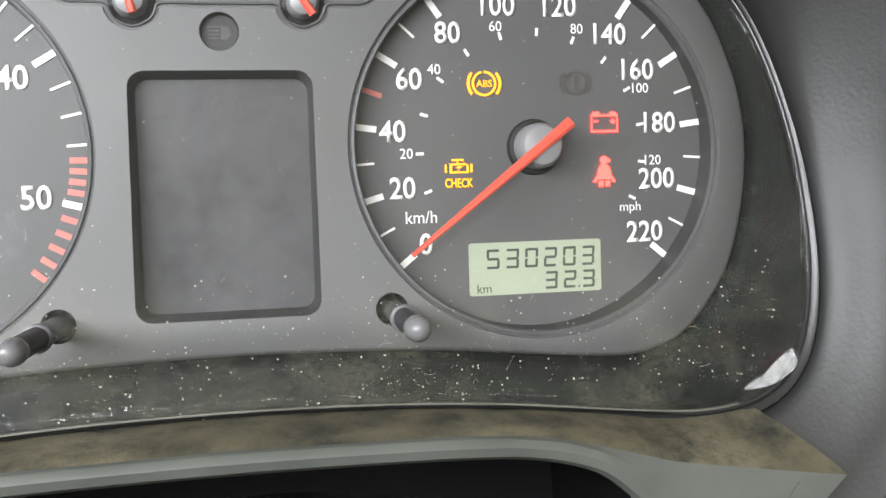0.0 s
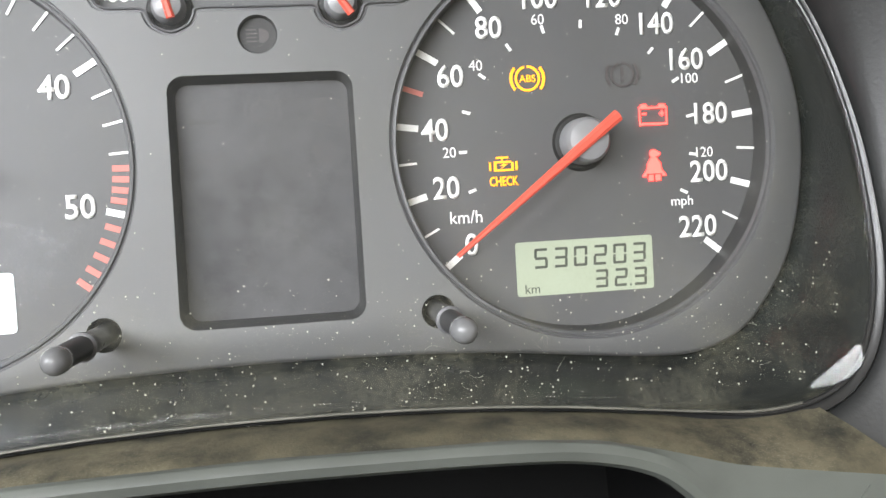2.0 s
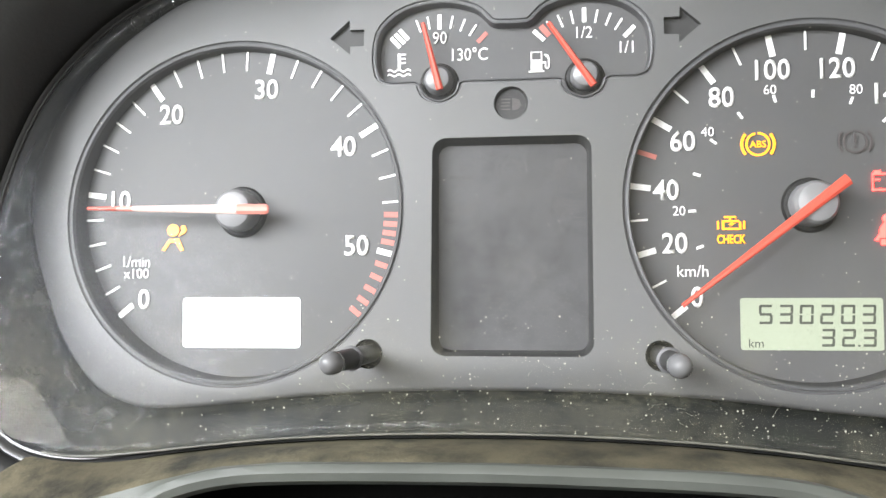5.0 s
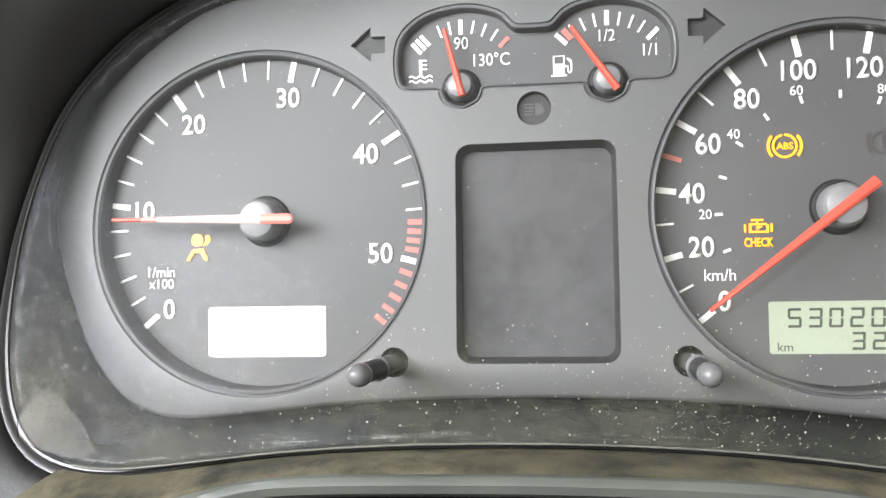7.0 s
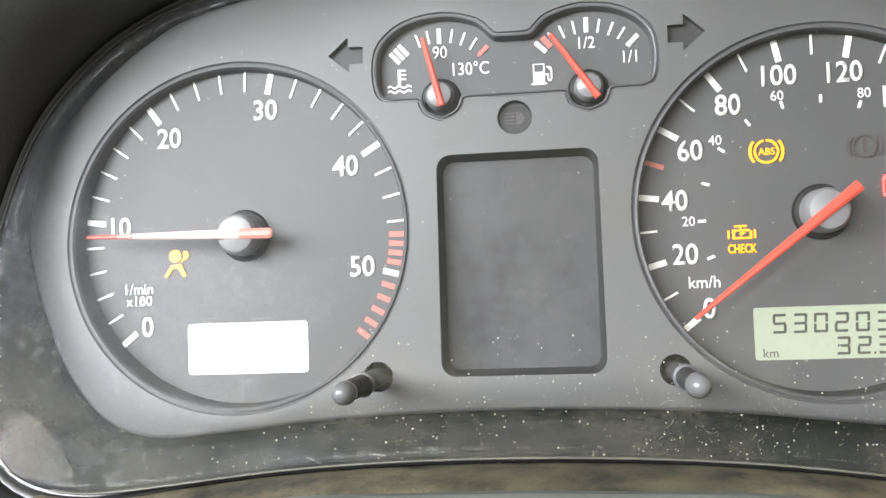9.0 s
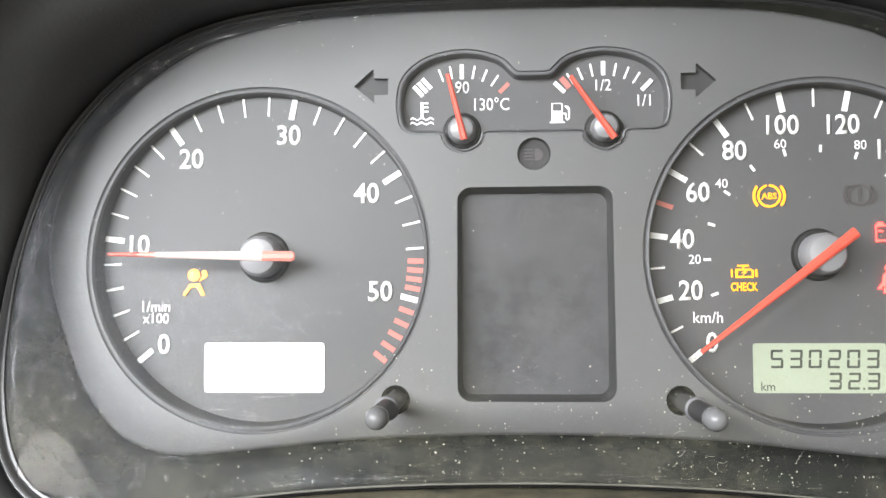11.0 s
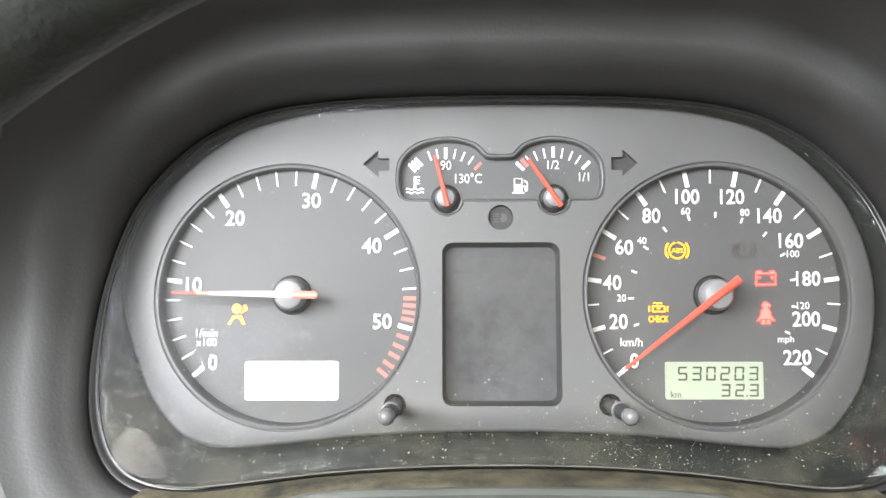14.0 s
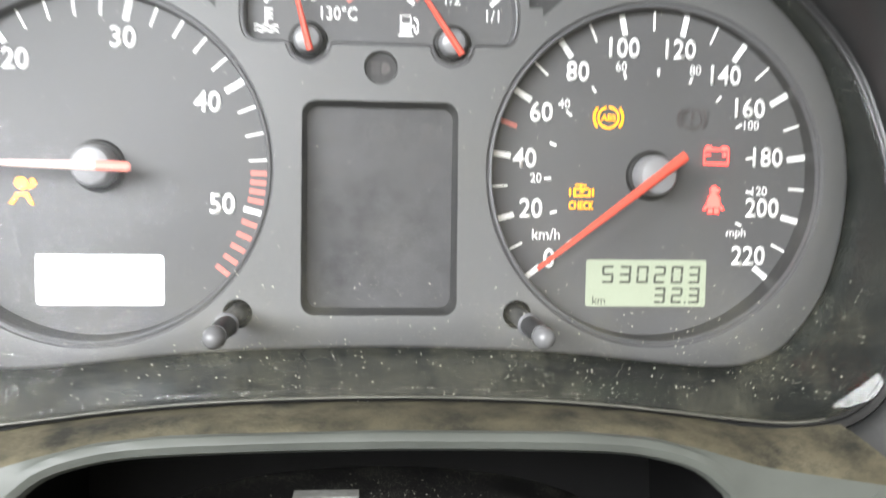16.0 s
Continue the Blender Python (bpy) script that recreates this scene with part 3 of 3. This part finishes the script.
def icon_abs(x, z, parent):
    bm = bmesh.new()
    arc_band(bm, x, z, 3.5, 0.6, 0, 360, n=28)
    arc_band(bm, x, z, 4.9, 0.75, 50, 130)
    arc_band(bm, x, z, 4.9, 0.75, 230, 310)
    lamp = part("warning_lamp", bm, YELLOW, parent, "lit amber anti-lock brake warning lamp")
    word("lamp_text", "ABS", x, z, 2.7, YELLOW, lamp, y=-0.4, bold=0.01)


def icon_check(x, z, parent):
    bm = bmesh.new()
    flat(bm, rect(x - 2.6, z + 0.3, x - 1.9, z + 2.9))
    flat(bm, rect(x - 2.6, z + 2.5, x + 2.2, z + 3.0))
    flat(bm, rect(x - 2.0, z + 3.7, x + 1.4, z + 4.2))
    flat(bm, rect(x - 0.5, z + 3.0, x - 0.1, z + 3.7))
    flat(bm, rect(x - 2.0, z + 0.3, x + 2.6, z + 0.8))
    flat(bm, rect(x + 2.2, z + 0.3, x + 2.8, z + 2.6))
    flat(bm, rect(x + 3.3, z + 0.5, x + 3.9, z + 2.8))
    flat(bm, rect(x - 3.9, z + 0.5, x - 3.4, z + 2.8))
    flat(bm, [(x + 1.8, z + 3.6), (x - 0.9, z + 1.7), (x + 0.2, z + 1.7), (x - 1.6, z + 0.2), (x + 1.2, z + 2.2), (x + 0.1, z + 2.2)])
    lamp = part("warning_lamp", bm, YELLOW, parent, "lit amber engine check lamp")
    word("lamp_text", "CHECK", x, z - 2.4, 3.5, YELLOW, lamp, y=-0.4, bold=0.02, squeeze=0.68)


def icon_battery(x, z, parent):
    bm = bmesh.new()
    outline_ring(bm, [(x - 4.0, z - 2.8), (x + 4.0, z - 2.8), (x + 4.0, z + 2.2), (x - 4.0, z + 2.2)], 0.6)
    for k in (-2.6, 2.6):
        flat(bm, rect(x + k - 0.9, z + 2.2, x + k + 0.9, z + 2.9))
        flat(bm, rect(x + k - 0.7, z + 0.1, x + k + 0.7, z + 0.5))
    flat(bm, rect(x + 2.4, z - 0.4, x + 2.8, z + 1.0))
    part("warning_lamp", bm, RED, parent, "lit red battery warning lamp")


def icon_belt(x, z, parent):
    bm = bmesh.new()
    flat(bm, circle(x, z + 3.3, 1.15, 16))
    flat(bm, [(x - 0.8, z + 2.2), (x + 0.8, z + 2.2), (x + 1.9, z + 0.6), (x + 2.2, z - 2.2), (x - 2.2, z - 2.2), (x - 1.9, z + 0.6)])
    flat(bm, [(x + 1.0, z + 3.9), (x + 2.0, z + 3.4), (x + 1.5, z + 2.6), (x + 0.9, z + 2.6)])
    for k in (-1, 1):
        flat(bm, [(x + k * 2.2, z - 1.2), (x + k * 3.5, z - 2.9), (x + k * 2.2, z - 2.9)][::k])
        flat(bm, rect(x + k * 1.0 - 0.7, z - 4.2, x + k * 1.0 + 0.7, z - 2.5))
    part("warning_lamp", bm, RED, parent, "lit red seat belt warning lamp")


def icon_brake(x, z, parent):
    bm = bmesh.new()
    arc_band(bm, x, z, 3.4, 0.55, 0, 360, n=28)
    arc_band(bm, x, z, 4.8, 0.7, 50, 130)
    arc_band(bm, x, z, 4.8, 0.7, 230, 310)
    flat(bm, rect(x - 0.4, z - 0.5, x + 0.4, z + 2.1))
    flat(bm, rect(x - 0.4, z - 2.0, x + 0.4, z - 1.2))
    part("warning_lamp", bm, UNLITRED, parent, "unlit red brake warning lamp")


def icon_airbag(x, z, parent):
    bm = bmesh.new()
    flat(bm, circle(x - 0.3, z + 2.2, 1.9, 20))
    flat(bm, circle(x + 3.0, z + 2.9, 0.8, 12))
    flat(bm, [(x + 1.4, z + 0.2), (x + 3.5, z + 1.4), (x + 4.2, z + 2.6), (x + 3.4, z + 2.4), (x + 2.2, z + 1.7)])
    flat(bm, [(x - 1.6, z - 0.6), (x + 1.6, z - 0.4), (x + 3.2, z - 4.0), (x + 2.2, z - 4.2), (x + 0.6, z - 1.6), (x - 1.2, z - 1.6), (x - 3.0, z - 4.2), (x - 3.8, z - 3.9)])
    part("warning_lamp", bm, ORANGE, parent, "lit amber airbag warning lamp")


def make_gauges():
    bm = bmesh.new()
    prism(bm, offset(GAUGES, 0.4), 0.0, 2.0)
    dial = part("gauge_dial", bm, DIAL, cluster, "black dial of the temperature and fuel gauges")
    tx, fx, cz = -21.8, 21.6, 39.6
    for a in (-20.5, -10.5, 11.5, 22.5, 33.5):
        plane_part("scale_mark", bar(a, 16.4, 20.4, 0.6, tx, cz), WHITE, dial)
    plane_part("scale_mark", bar(0, 16.0, 20.6, 1.25, tx, cz), WHITE, dial)
    for k in (-1.75, 0.0, 1.75):
        a = radians(-42)
        plane_part("scale_mark", bar(-42, 16.2, 20.4, 1.25, tx + k * math.cos(a), cz - k * math.sin(a)), WHITE, dial)
    plane_part("red_mark", bar(45, 16.4, 20.4, 1.25, tx, cz), REDPRINT, dial)
    word("numeral", "90", -21.7, 53.0, 5.4, WHITE, dial, bold=0.005, squeeze=0.85)
    word("numeral", "130°C", -12.6, 47.7, 5.4, WHITE, dial, squeeze=0.85)
    for a in (-33.0, -22.5, -11.2, 11.2, 22.5, 33.0):
        plane_part("scale_mark", bar(a, 16.4, 20.4, 0.6, fx, cz), WHITE, dial)
    for a in (-46, 0, 45):
        plane_part("scale_mark", bar(a, 16.4, 20.8, 1.3, fx, cz), WHITE, dial)
    plane_part("red_mark", bar(-39, 16.4, 20.4, 1.7, fx, cz), REDPRINT, dial)
    word("numeral", "1/2", 21.6, 53.0, 5.0, WHITE, dial, squeeze=0.9)
    word("numeral", "1/1", 33.9, 48.1, 5.0, WHITE, dial, squeeze=0.9)
    # water thermometer and fuel pump symbols
    bm = bmesh.new()
    x, z = -34.2, 44.2
    flat(bm, rect(x - 0.45, z - 0.6, x + 0.45, z + 4.4), -0.25)
    for k in (1.2, 2.5, 3.8):
        flat(bm, rect(x + 0.45, z + k, x + 2.0, z + k + 0.5), -0.25)
    for row in (0.0, -1.4):
        pts = [(x - 3.6 + 0.6 * i, z + row - 0.6 + 0.35 * math.sin(1.35 * i)) for i in range(13)]
        flat(bm, pts + [(px, pz - 0.55) for px, pz in pts[::-1]], -0.25)
    part("symbol", bm, WHITE, dial)
    bm = bmesh.new()
    x, z = 7.7, 44.6
    outline_ring(bm, rect(x - 2.0, z - 2.8, x + 1.4, z + 3.0), 0.45, -0.25)
    flat(bm, rect(x - 1.6, z - 2.6, x + 1.0, z + 0.6), -0.25)
    flat(bm, rect(x - 2.6, z - 3.2, x + 2.0, z - 2.7), -0.25)
    arc = circle(x + 2.3, z + 0.9, 1.3, 8, -20, 90) + [(x + 3.6, z - 1.8), (x + 2.9, z - 2.5), (x + 2.2, z - 1.9), (x + 2.2, z - 0.6), (x + 1.4, z - 0.4), (x + 1.4, z), (x + 2.6, z - 0.1), (x + 2.6, z - 1.7), (x + 2.9, z - 1.9), (x + 3.15, z - 1.6), (x + 3.1, z + 0.8)]
    flat(bm, arc, -0.25)
    part("symbol", bm, WHITE, dial)
    make_needle(tx, cz - 0.4, -14.0, 17.0, 3.6, 3.8, 2.1, 1.3, -7.0, cluster)
    make_needle(fx, cz - 0.4, -34.5, 18.4, 4.4, 3.8, 2.1, 1.3, -7.0, cluster)


def make_window_symbols(pane):
    y = -1.0
    def place(bm):
        part("symbol", bm, UNLIT, pane)
    bm = bmesh.new()
    x, z = -15.1, 12.1
    flat(bm, rect(x - 0.6, z - 0.5, x + 0.6, z + 3.6), y)
    flat(bm, rect(x - 3.6, z - 2.8, x + 3.6, z - 1.4), y)
    place(bm)
    bm = bmesh.new()
    arc_band(bm, -0.2, 12.2, 3.2, 1.0, 0, 360, y, 0.12, 24)
    arc_band(bm, -0.2, 12.2, 4.8, 0.7, 50, 130, y, 0.12)
    arc_band(bm, -0.2, 12.2, 4.8, 0.7, 230, 310, y, 0.12)
    place(bm)
    bm = bmesh.new()
    flat(bm, rect(12.6, 9.2, 16.2, 15.2), y)
    place(bm)
    bm = bmesh.new()
    flat(bm, [(-18.6, 2.2), (-17, -1.2), (-13.4, -1.2), (-10.6, 1.6), (-11.2, 2.0), (-13.6, 0.9), (-14.4, 2.2)], y)
    place(bm)
    bm = bmesh.new()
    flat(bm, [(11.6, 1.4), (13, 3.4), (17, 3.4), (18.4, 1.4), (16.8, -2.0), (13.2, -2.0)], y)
    place(bm)


pane = make_face()
make_housing()
make_tachometer()
make_speedometer()
make_gauges()
make_window_symbols(pane)

# ---- dashboard round the cluster ----


def make_hood():
    """The deep hood over the cluster, from one lower corner over the top to the other."""
    hood = empty("binnacle_hood", "dark grey grained plastic hood round the instruments", "dashboard hood")
    n = len(RIM)
    nor = normals(RIM)
    line = [(x + nn[0] * 4.7 * bezel_w(z, x), z + nn[1] * 4.7 * bezel_w(z, x)) for (x, z), nn in zip(RIM, nor)]
    keep = [i for i in range(n) if not (RIM[i][1] < -55 and abs(RIM[i][0]) < 119)]
    start = next(k for k, i in enumerate(keep) if (keep[k - 1] - i) % n != n - 1)
    order = keep[start:] + keep[:start]
    tail = ((27.5, -80.0), (30.0, -87.0), (34.0, -90.0), (39.0, -88.0), (44.0, -80.0), (50.0, -55.0), (58.0, -10.0), (60.0, 34.0))
    side = ((0.0, 2.0), (0.5, -4.0), (1.5, -12.0), (4.0, -20.0), (9.0, -29.0), (15.5, -40.0), (21.5, -53.0), (23.7, -60.0), (25.5, -67.0)) + tail
    over = ((0.0, 2.0), (0.5, -4.0), (1.2, -12.0), (3.0, -20.0), (6.5, -25.5), (11.5, -28.0), (16.5, -30.0), (20.0, -35.0), (23.0, -50.0)) + tail
    rings = []
    for (o_side, d_side), (o_over, d_over) in zip(side, over):
        ring = []
        for i in order:
            x, z = line[i]
            # the step in the lining runs over the top and fades out down the flanks
            k = min(max((z - 15) / 50, 0), 1)
            o, d = o_side + (o_over - o_side) * k, d_side + (d_over - d_side) * k
            flank = max(0, o - 21.5) * 2.8 * (1 - min(max(z / 60, 0), 1))
            u = min(max((z + 66) / 143, 0), 1)
            u = u * u * (3 - 2 * u)
            deep, wide = 0.20 + 0.94 * u ** 3, 0.62 + 0.58 * min(max(z / 77, 0), 1)
            y0 = cover_y(RIM[i][1])
            ring.append((x + nor[i][0] * (o + flank) * wide, y0 + d * (deep if d < 0 else 1.0), z + nor[i][1] * (o + flank) * wide))
        rings.append(ring)
    for name, a, c, label in (("hood_lining", 0, 10, "grained inner lining"), ("hood_edge", 9, 14, "rolled front edge"), ("hood_top", 13, 17, "outer top skin")):
        bm = bmesh.new()
        loft(bm, rings[a:c], closed=False)
        part(name, bm, HOOD, hood, label, smooth=True)


def arch(o, pts=((-97, -120), (-96, -92), (-94, -81), (-90, -76), (-82, -70.2), (-68, -66.2), (-50, -64.6), (-15, -63.8), (15, -63.8), (50, -64.6), (68, -66.2), (82, -70.2), (90, -76), (94, -81), (96, -92), (97, -120))):
    line = smooth_path(list(pts), 5, False)
    return [(x + nn[0] * o, z + nn[1] * o) for (x, z), nn in zip(line, normals(line, False))]


def sill_front(x):
    """Height of the sill's front edge."""
    x = abs(x)
    rows = ((0, -63.6), (50, -64.4), (68, -66.0), (82, -69.4), (96, -73.5), (112, -77.5), (140, -84.0))
    for (a, za), (c, zc) in zip(rows, rows[1:]):
        if x <= c:
            return za + (zc - za) * (x - a) / (c - a)
    return rows[-1][1]


def make_sill():
    sill = empty("dashboard_sill", "dusty khaki dashboard sill below the instruments, greyish edge", "dashboard")
    n = 81
    bottom = sorted([p for p in offset(RIM, 1.4) if p[1] < -55 and abs(p[0]) < 130], key=lambda p: p[0])
    a = resample(bottom, n, False)
    bm = bmesh.new()
    rows = []
    for u in (0.0, 0.15, 0.4, 0.7, 0.9, 1.0):
        rows.append([(x + math.copysign(16 * u * max(0.0, (abs(x) - 100) / 30), x), (cover_y(z) + 1.5) * (1 - u) - 57.5 * u, z * (1 - u) + sill_front(x) * u + 0.8 * math.sin(math.pi * u) - (0.5 if u == 1.0 else 0)) for x, z in a])
    loft(bm, rows, closed=False)
    part("sill_top", bm, SILL, sill, "dusty khaki top with dark worn patches", smooth=True)
    # face below the sill, rounded in to the opening for the steering column
    bm = bmesh.new()
    up = rows[-1]
    low = [(x, -59.2, min(z - 0.9, p[2] - 0.2)) for (x, z), p in zip(resample(arch(0), n, False), up)]
    mid = [((p[0] + q[0]) / 2, -58.9, (p[2] + q[2]) / 2) for p, q in zip(up, low)]
    deep = [[(x, y, z) for x, z in resample(arch(o), n, False)] for o, y in ((2.6, -60.0), (4.6, -59.4), (5.8, -57.0), (6.2, -52.0), (6.2, -15.0), (6.2, 9.0))]
    loft(bm, [up, mid, low] + deep[:3], closed=False)
    part("column_opening_edge", bm, LIP, sill, "rounded grey-green edge over the column opening", smooth=True)
    # the deep gap's shade is put into the lining's near-black colour
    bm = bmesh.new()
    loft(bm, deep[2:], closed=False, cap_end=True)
    part("opening_shade_lining", bm, BLACK, sill, "lining of the column opening, coloured near black as shade", smooth=True)
    # knee panels at both sides of the opening
    for k in (-1, 1):
        bm = bmesh.new()
        pts = [(k * 96.8, -119), (k * 129, -82.0), (k * 140, -90), (k * 158, -104), (k * 240, -130), (k * 240, -330), (k * 97, -330)]
        prism(bm, pts if k > 0 else pts[::-1], -58.2, -30.0)
        part("knee_panel", bm, LIP, sill)


def box_mesh(x0, x1, y0, y1, z0, z1):
    return prism(bmesh.new(), [(x0, z0), (x1, z0), (x1, z1), (x0, z1)], y0, y1)


def column_top(x, y):
    """Height of the column cover's crown."""
    w, z = (84, -94) if y > -40 else (84 + (y + 40) * 4 / 26, -94 + (y + 40) * 2 / 26)
    return z - 70 + 70 * math.cos(math.asin(max(-1.0, min(1.0, x / w)))) ** 0.35


def make_column():
    col = empty("steering_column", "black dusty plastic steering column cover below the instruments", "steering column")
    bm = bmesh.new()
    rings = []
    for y, w, z in ((60, 84, -94), (-40, 84, -94), (-66, 80, -96), (-100, 70, -102), (-150, 52, -108), (-158, 46, -112)):
        top = [(w * math.sin(radians(a)), y, z - 70 + 70 * (abs(math.cos(radians(a)))) ** 0.35) for a in range(-90, 91, 10)]
        rings.append(top + [(w, y, z - 110), (-w, y, z - 110)])
    loft(bm, rings, cap_start=True, cap_end=True)
    shell = part("column_cover", bm, COLUMN, col, "black dusty plastic cover", smooth=True)
    strip = box_mesh(-24.5, -5.5, -21.0, -14.5, -95.2, -93.7)
    part("worn_label", strip, PAPER, shell, "pale worn label strip")
    return shell


def make_wheel():
    wheel = empty("steering_wheel", "steering wheel with a worn grained grey leather rim", "steering wheel")
    cx, cz, R, r, y = 18.0, -119.0, 198.5, 15.0, -215.0
    bm = bmesh.new()
    rings = []
    for i in range(144):
        a = 2 * math.pi * i / 144
        rings.append([(cx + (R + r * math.cos(b)) * math.sin(a), y + r * 1.15 * math.sin(b), cz + (R + r * math.cos(b)) * math.cos(a)) for b in [2 * math.pi * k / 28 for k in range(28)]])
    rings.append(rings[0])
    loft(bm, rings)
    bmesh.ops.remove_doubles(bm, verts=bm.verts, dist=0.001)
    part("wheel_rim", bm, LEATHER, wheel, "grained grey leather rim", smooth=True)
    bm = bmesh.new()
    revolve(bm, cx, cz - 6, [(40, -150), (50, -190), (54, -204), (52, -222), (38, -230)], 40)
    part("hub", bm, COLUMN, wheel, smooth=True)
    for a in (112, 180, 248):
        bm = bmesh.new()
        prism(bm, bar(a, 20, 186, 32, cx, cz), -221, -209)
        part("spoke", bm, COLUMN, wheel)


make_hood()
make_sill()
column_shell = make_column()
make_wheel()

# ---- dashboard body and plain cabin ----


def box(name, x0, x1, y0, y1, z0, z1, mat, label, category, kind="structure"):
    bm = bmesh.new()
    prism(bm, [(x0, z0), (x1, z0), (x1, z1), (x0, z1)], y0, y1)
    return tagged(part(name, bm, mat), label, category, kind=kind)


box("dashboard_body", -490, 1040, 12, 420, -420, 100, HOOD, "dark grained dashboard body behind the instruments", "dashboard")
box("floor", -530, 1120, -2000, 700, -800, -760, TRIM, "plain grey cabin floor", "floor")
box("ceiling", -530, 1120, -2000, 60, 520, 550, TRIM, "plain grey cabin roof lining", "ceiling")
box("wall_rear", -530, 1120, -2040, -2000, -800, 150, TRIM, "plain grey rear of the cabin", "wall")
box("wall_rear_header", -530, 1120, -2040, -2000, 430, 550, TRIM, "plain grey rail over the rear window", "wall")
for k, x in (("left", -530), ("right", 880)):
    box("wall_rear_" + k, x, x + 240, -2040, -2000, 150, 430, TRIM, "plain grey pillar beside the rear window", "wall")
box("wall_front", -530, 1120, 700, 740, -800, 90, TRIM, "plain bulkhead below the windscreen", "wall")
for k, x in (("left", -530), ("right", 1080)):
    box("wall_" + k, x, x + 40, -2000, 700, -800, 30, TRIM, "plain grey door lining", "wall")
    box("wall_" + k + "_rear", x, x + 40, -2000, -1480, 30, 520, TRIM, "plain grey rear pillar", "wall")
    box("wall_" + k + "_rail", x, x + 40, -1480, 60, 470, 520, TRIM, "plain grey roof rail", "wall")

# ---- dust ----


def make_dust():
    """Loose grains on the cover, thicker towards its foot."""
    rng = random.Random(7)
    bm = bmesh.new()
    count = 0
    while count < 1900:
        x, z = rng.uniform(-142, 142), rng.uniform(-62, 72)
        near = max(0, (-25 - z) / 37)
        if rng.random() > 0.09 + 0.91 * near * (0.35 + 0.65 * (x > -45)) or abs(x) > 138 - max(0, z) * 0.6:
            continue
        s = 1.3 * rng.choice((0.05, 0.05, 0.06, 0.07, 0.09, 0.12, 0.2)) if near else rng.choice((0.05, 0.06, 0.08, 0.1, 0.17))
        sag = 6.1 * max(0.0, 1 - max(abs(x) / 148, abs(z) / 70) ** 2)
        y = cover_y(z) + sag - 0.6
        ring = [(x + s * rng.uniform(0.7, 1.2) * math.cos(a), y, z + s * rng.uniform(0.7, 1.2) * math.sin(a)) for a in (0, 1.26, 2.51, 3.77, 5.03)]
        vs = [bm.verts.new(p) for p in ring]
        top, bot = bm.verts.new((x, y - s * 0.8, z)), bm.verts.new((x, y + s * 0.5, z))
        for i in range(5):
            bm.faces.new((vs[i], vs[(i + 1) % 5], top))
            bm.faces.new((vs[(i + 1) % 5], vs[i], bot))
        count += 1
    # short curled fibres, most of them near the pins
    for k in range(20):
        px = rng.choice((-41.5, 41.5, 41.5, 60.0, 110.0))
        x, z = px + rng.gauss(4, 13), rng.uniform(-60, -46)
        a, bend, ln = rng.uniform(0, 6.28), rng.uniform(-0.5, 0.5), rng.uniform(0.35, 0.9)
        pts = [(x, z)]
        for i in range(5):
            pts.append((pts[-1][0] + ln * math.cos(a), pts[-1][1] + ln * math.sin(a)))
            a += bend
        sag = 6.1 * max(0.0, 1 - max(abs(x) / 148, abs(z) / 70) ** 2)
        rows = [[(qx, cover_y(qz) + sag - 0.7 - d, qz + w) for qx, qz in pts] for w, d in ((-0.03, 0.0), (0.0, 0.06), (0.03, 0.0))]
        loft(bm, rows, closed=False)
    ob = part("dust", bm, DUST, cluster)
    ob["kind"] = "stuff"


def make_column_dust(shell):
    """Crumbs on top of the steering column cover."""
    rng = random.Random(11)
    bm = bmesh.new()
    for k in range(420):
        x, y = rng.gauss(2, 22), rng.gauss(-34, 14)
        if abs(x) > 60 or not -64 < y < 20:
            continue
        s = rng.choice((0.1, 0.14, 0.2, 0.3))
        z = column_top(x, y) + s * 0.3
        vs = [bm.verts.new((x + s * rng.uniform(0.6, 1.2) * math.cos(a), y + s * rng.uniform(0.6, 1.2) * math.sin(a), z)) for a in (0, 1.57, 3.14, 4.71)]
        top, bot = bm.verts.new((x, y, z + s * 0.8)), bm.verts.new((x, y, z - s * 0.5))
        for i in range(4):
            bm.faces.new((vs[i], vs[(i + 1) % 4], top))
            bm.faces.new((vs[(i + 1) % 4], vs[i], bot))
    ob = part("crumbs", bm, DUST, shell)
    ob["kind"] = "stuff"


make_dust()
make_column_dust(column_shell)
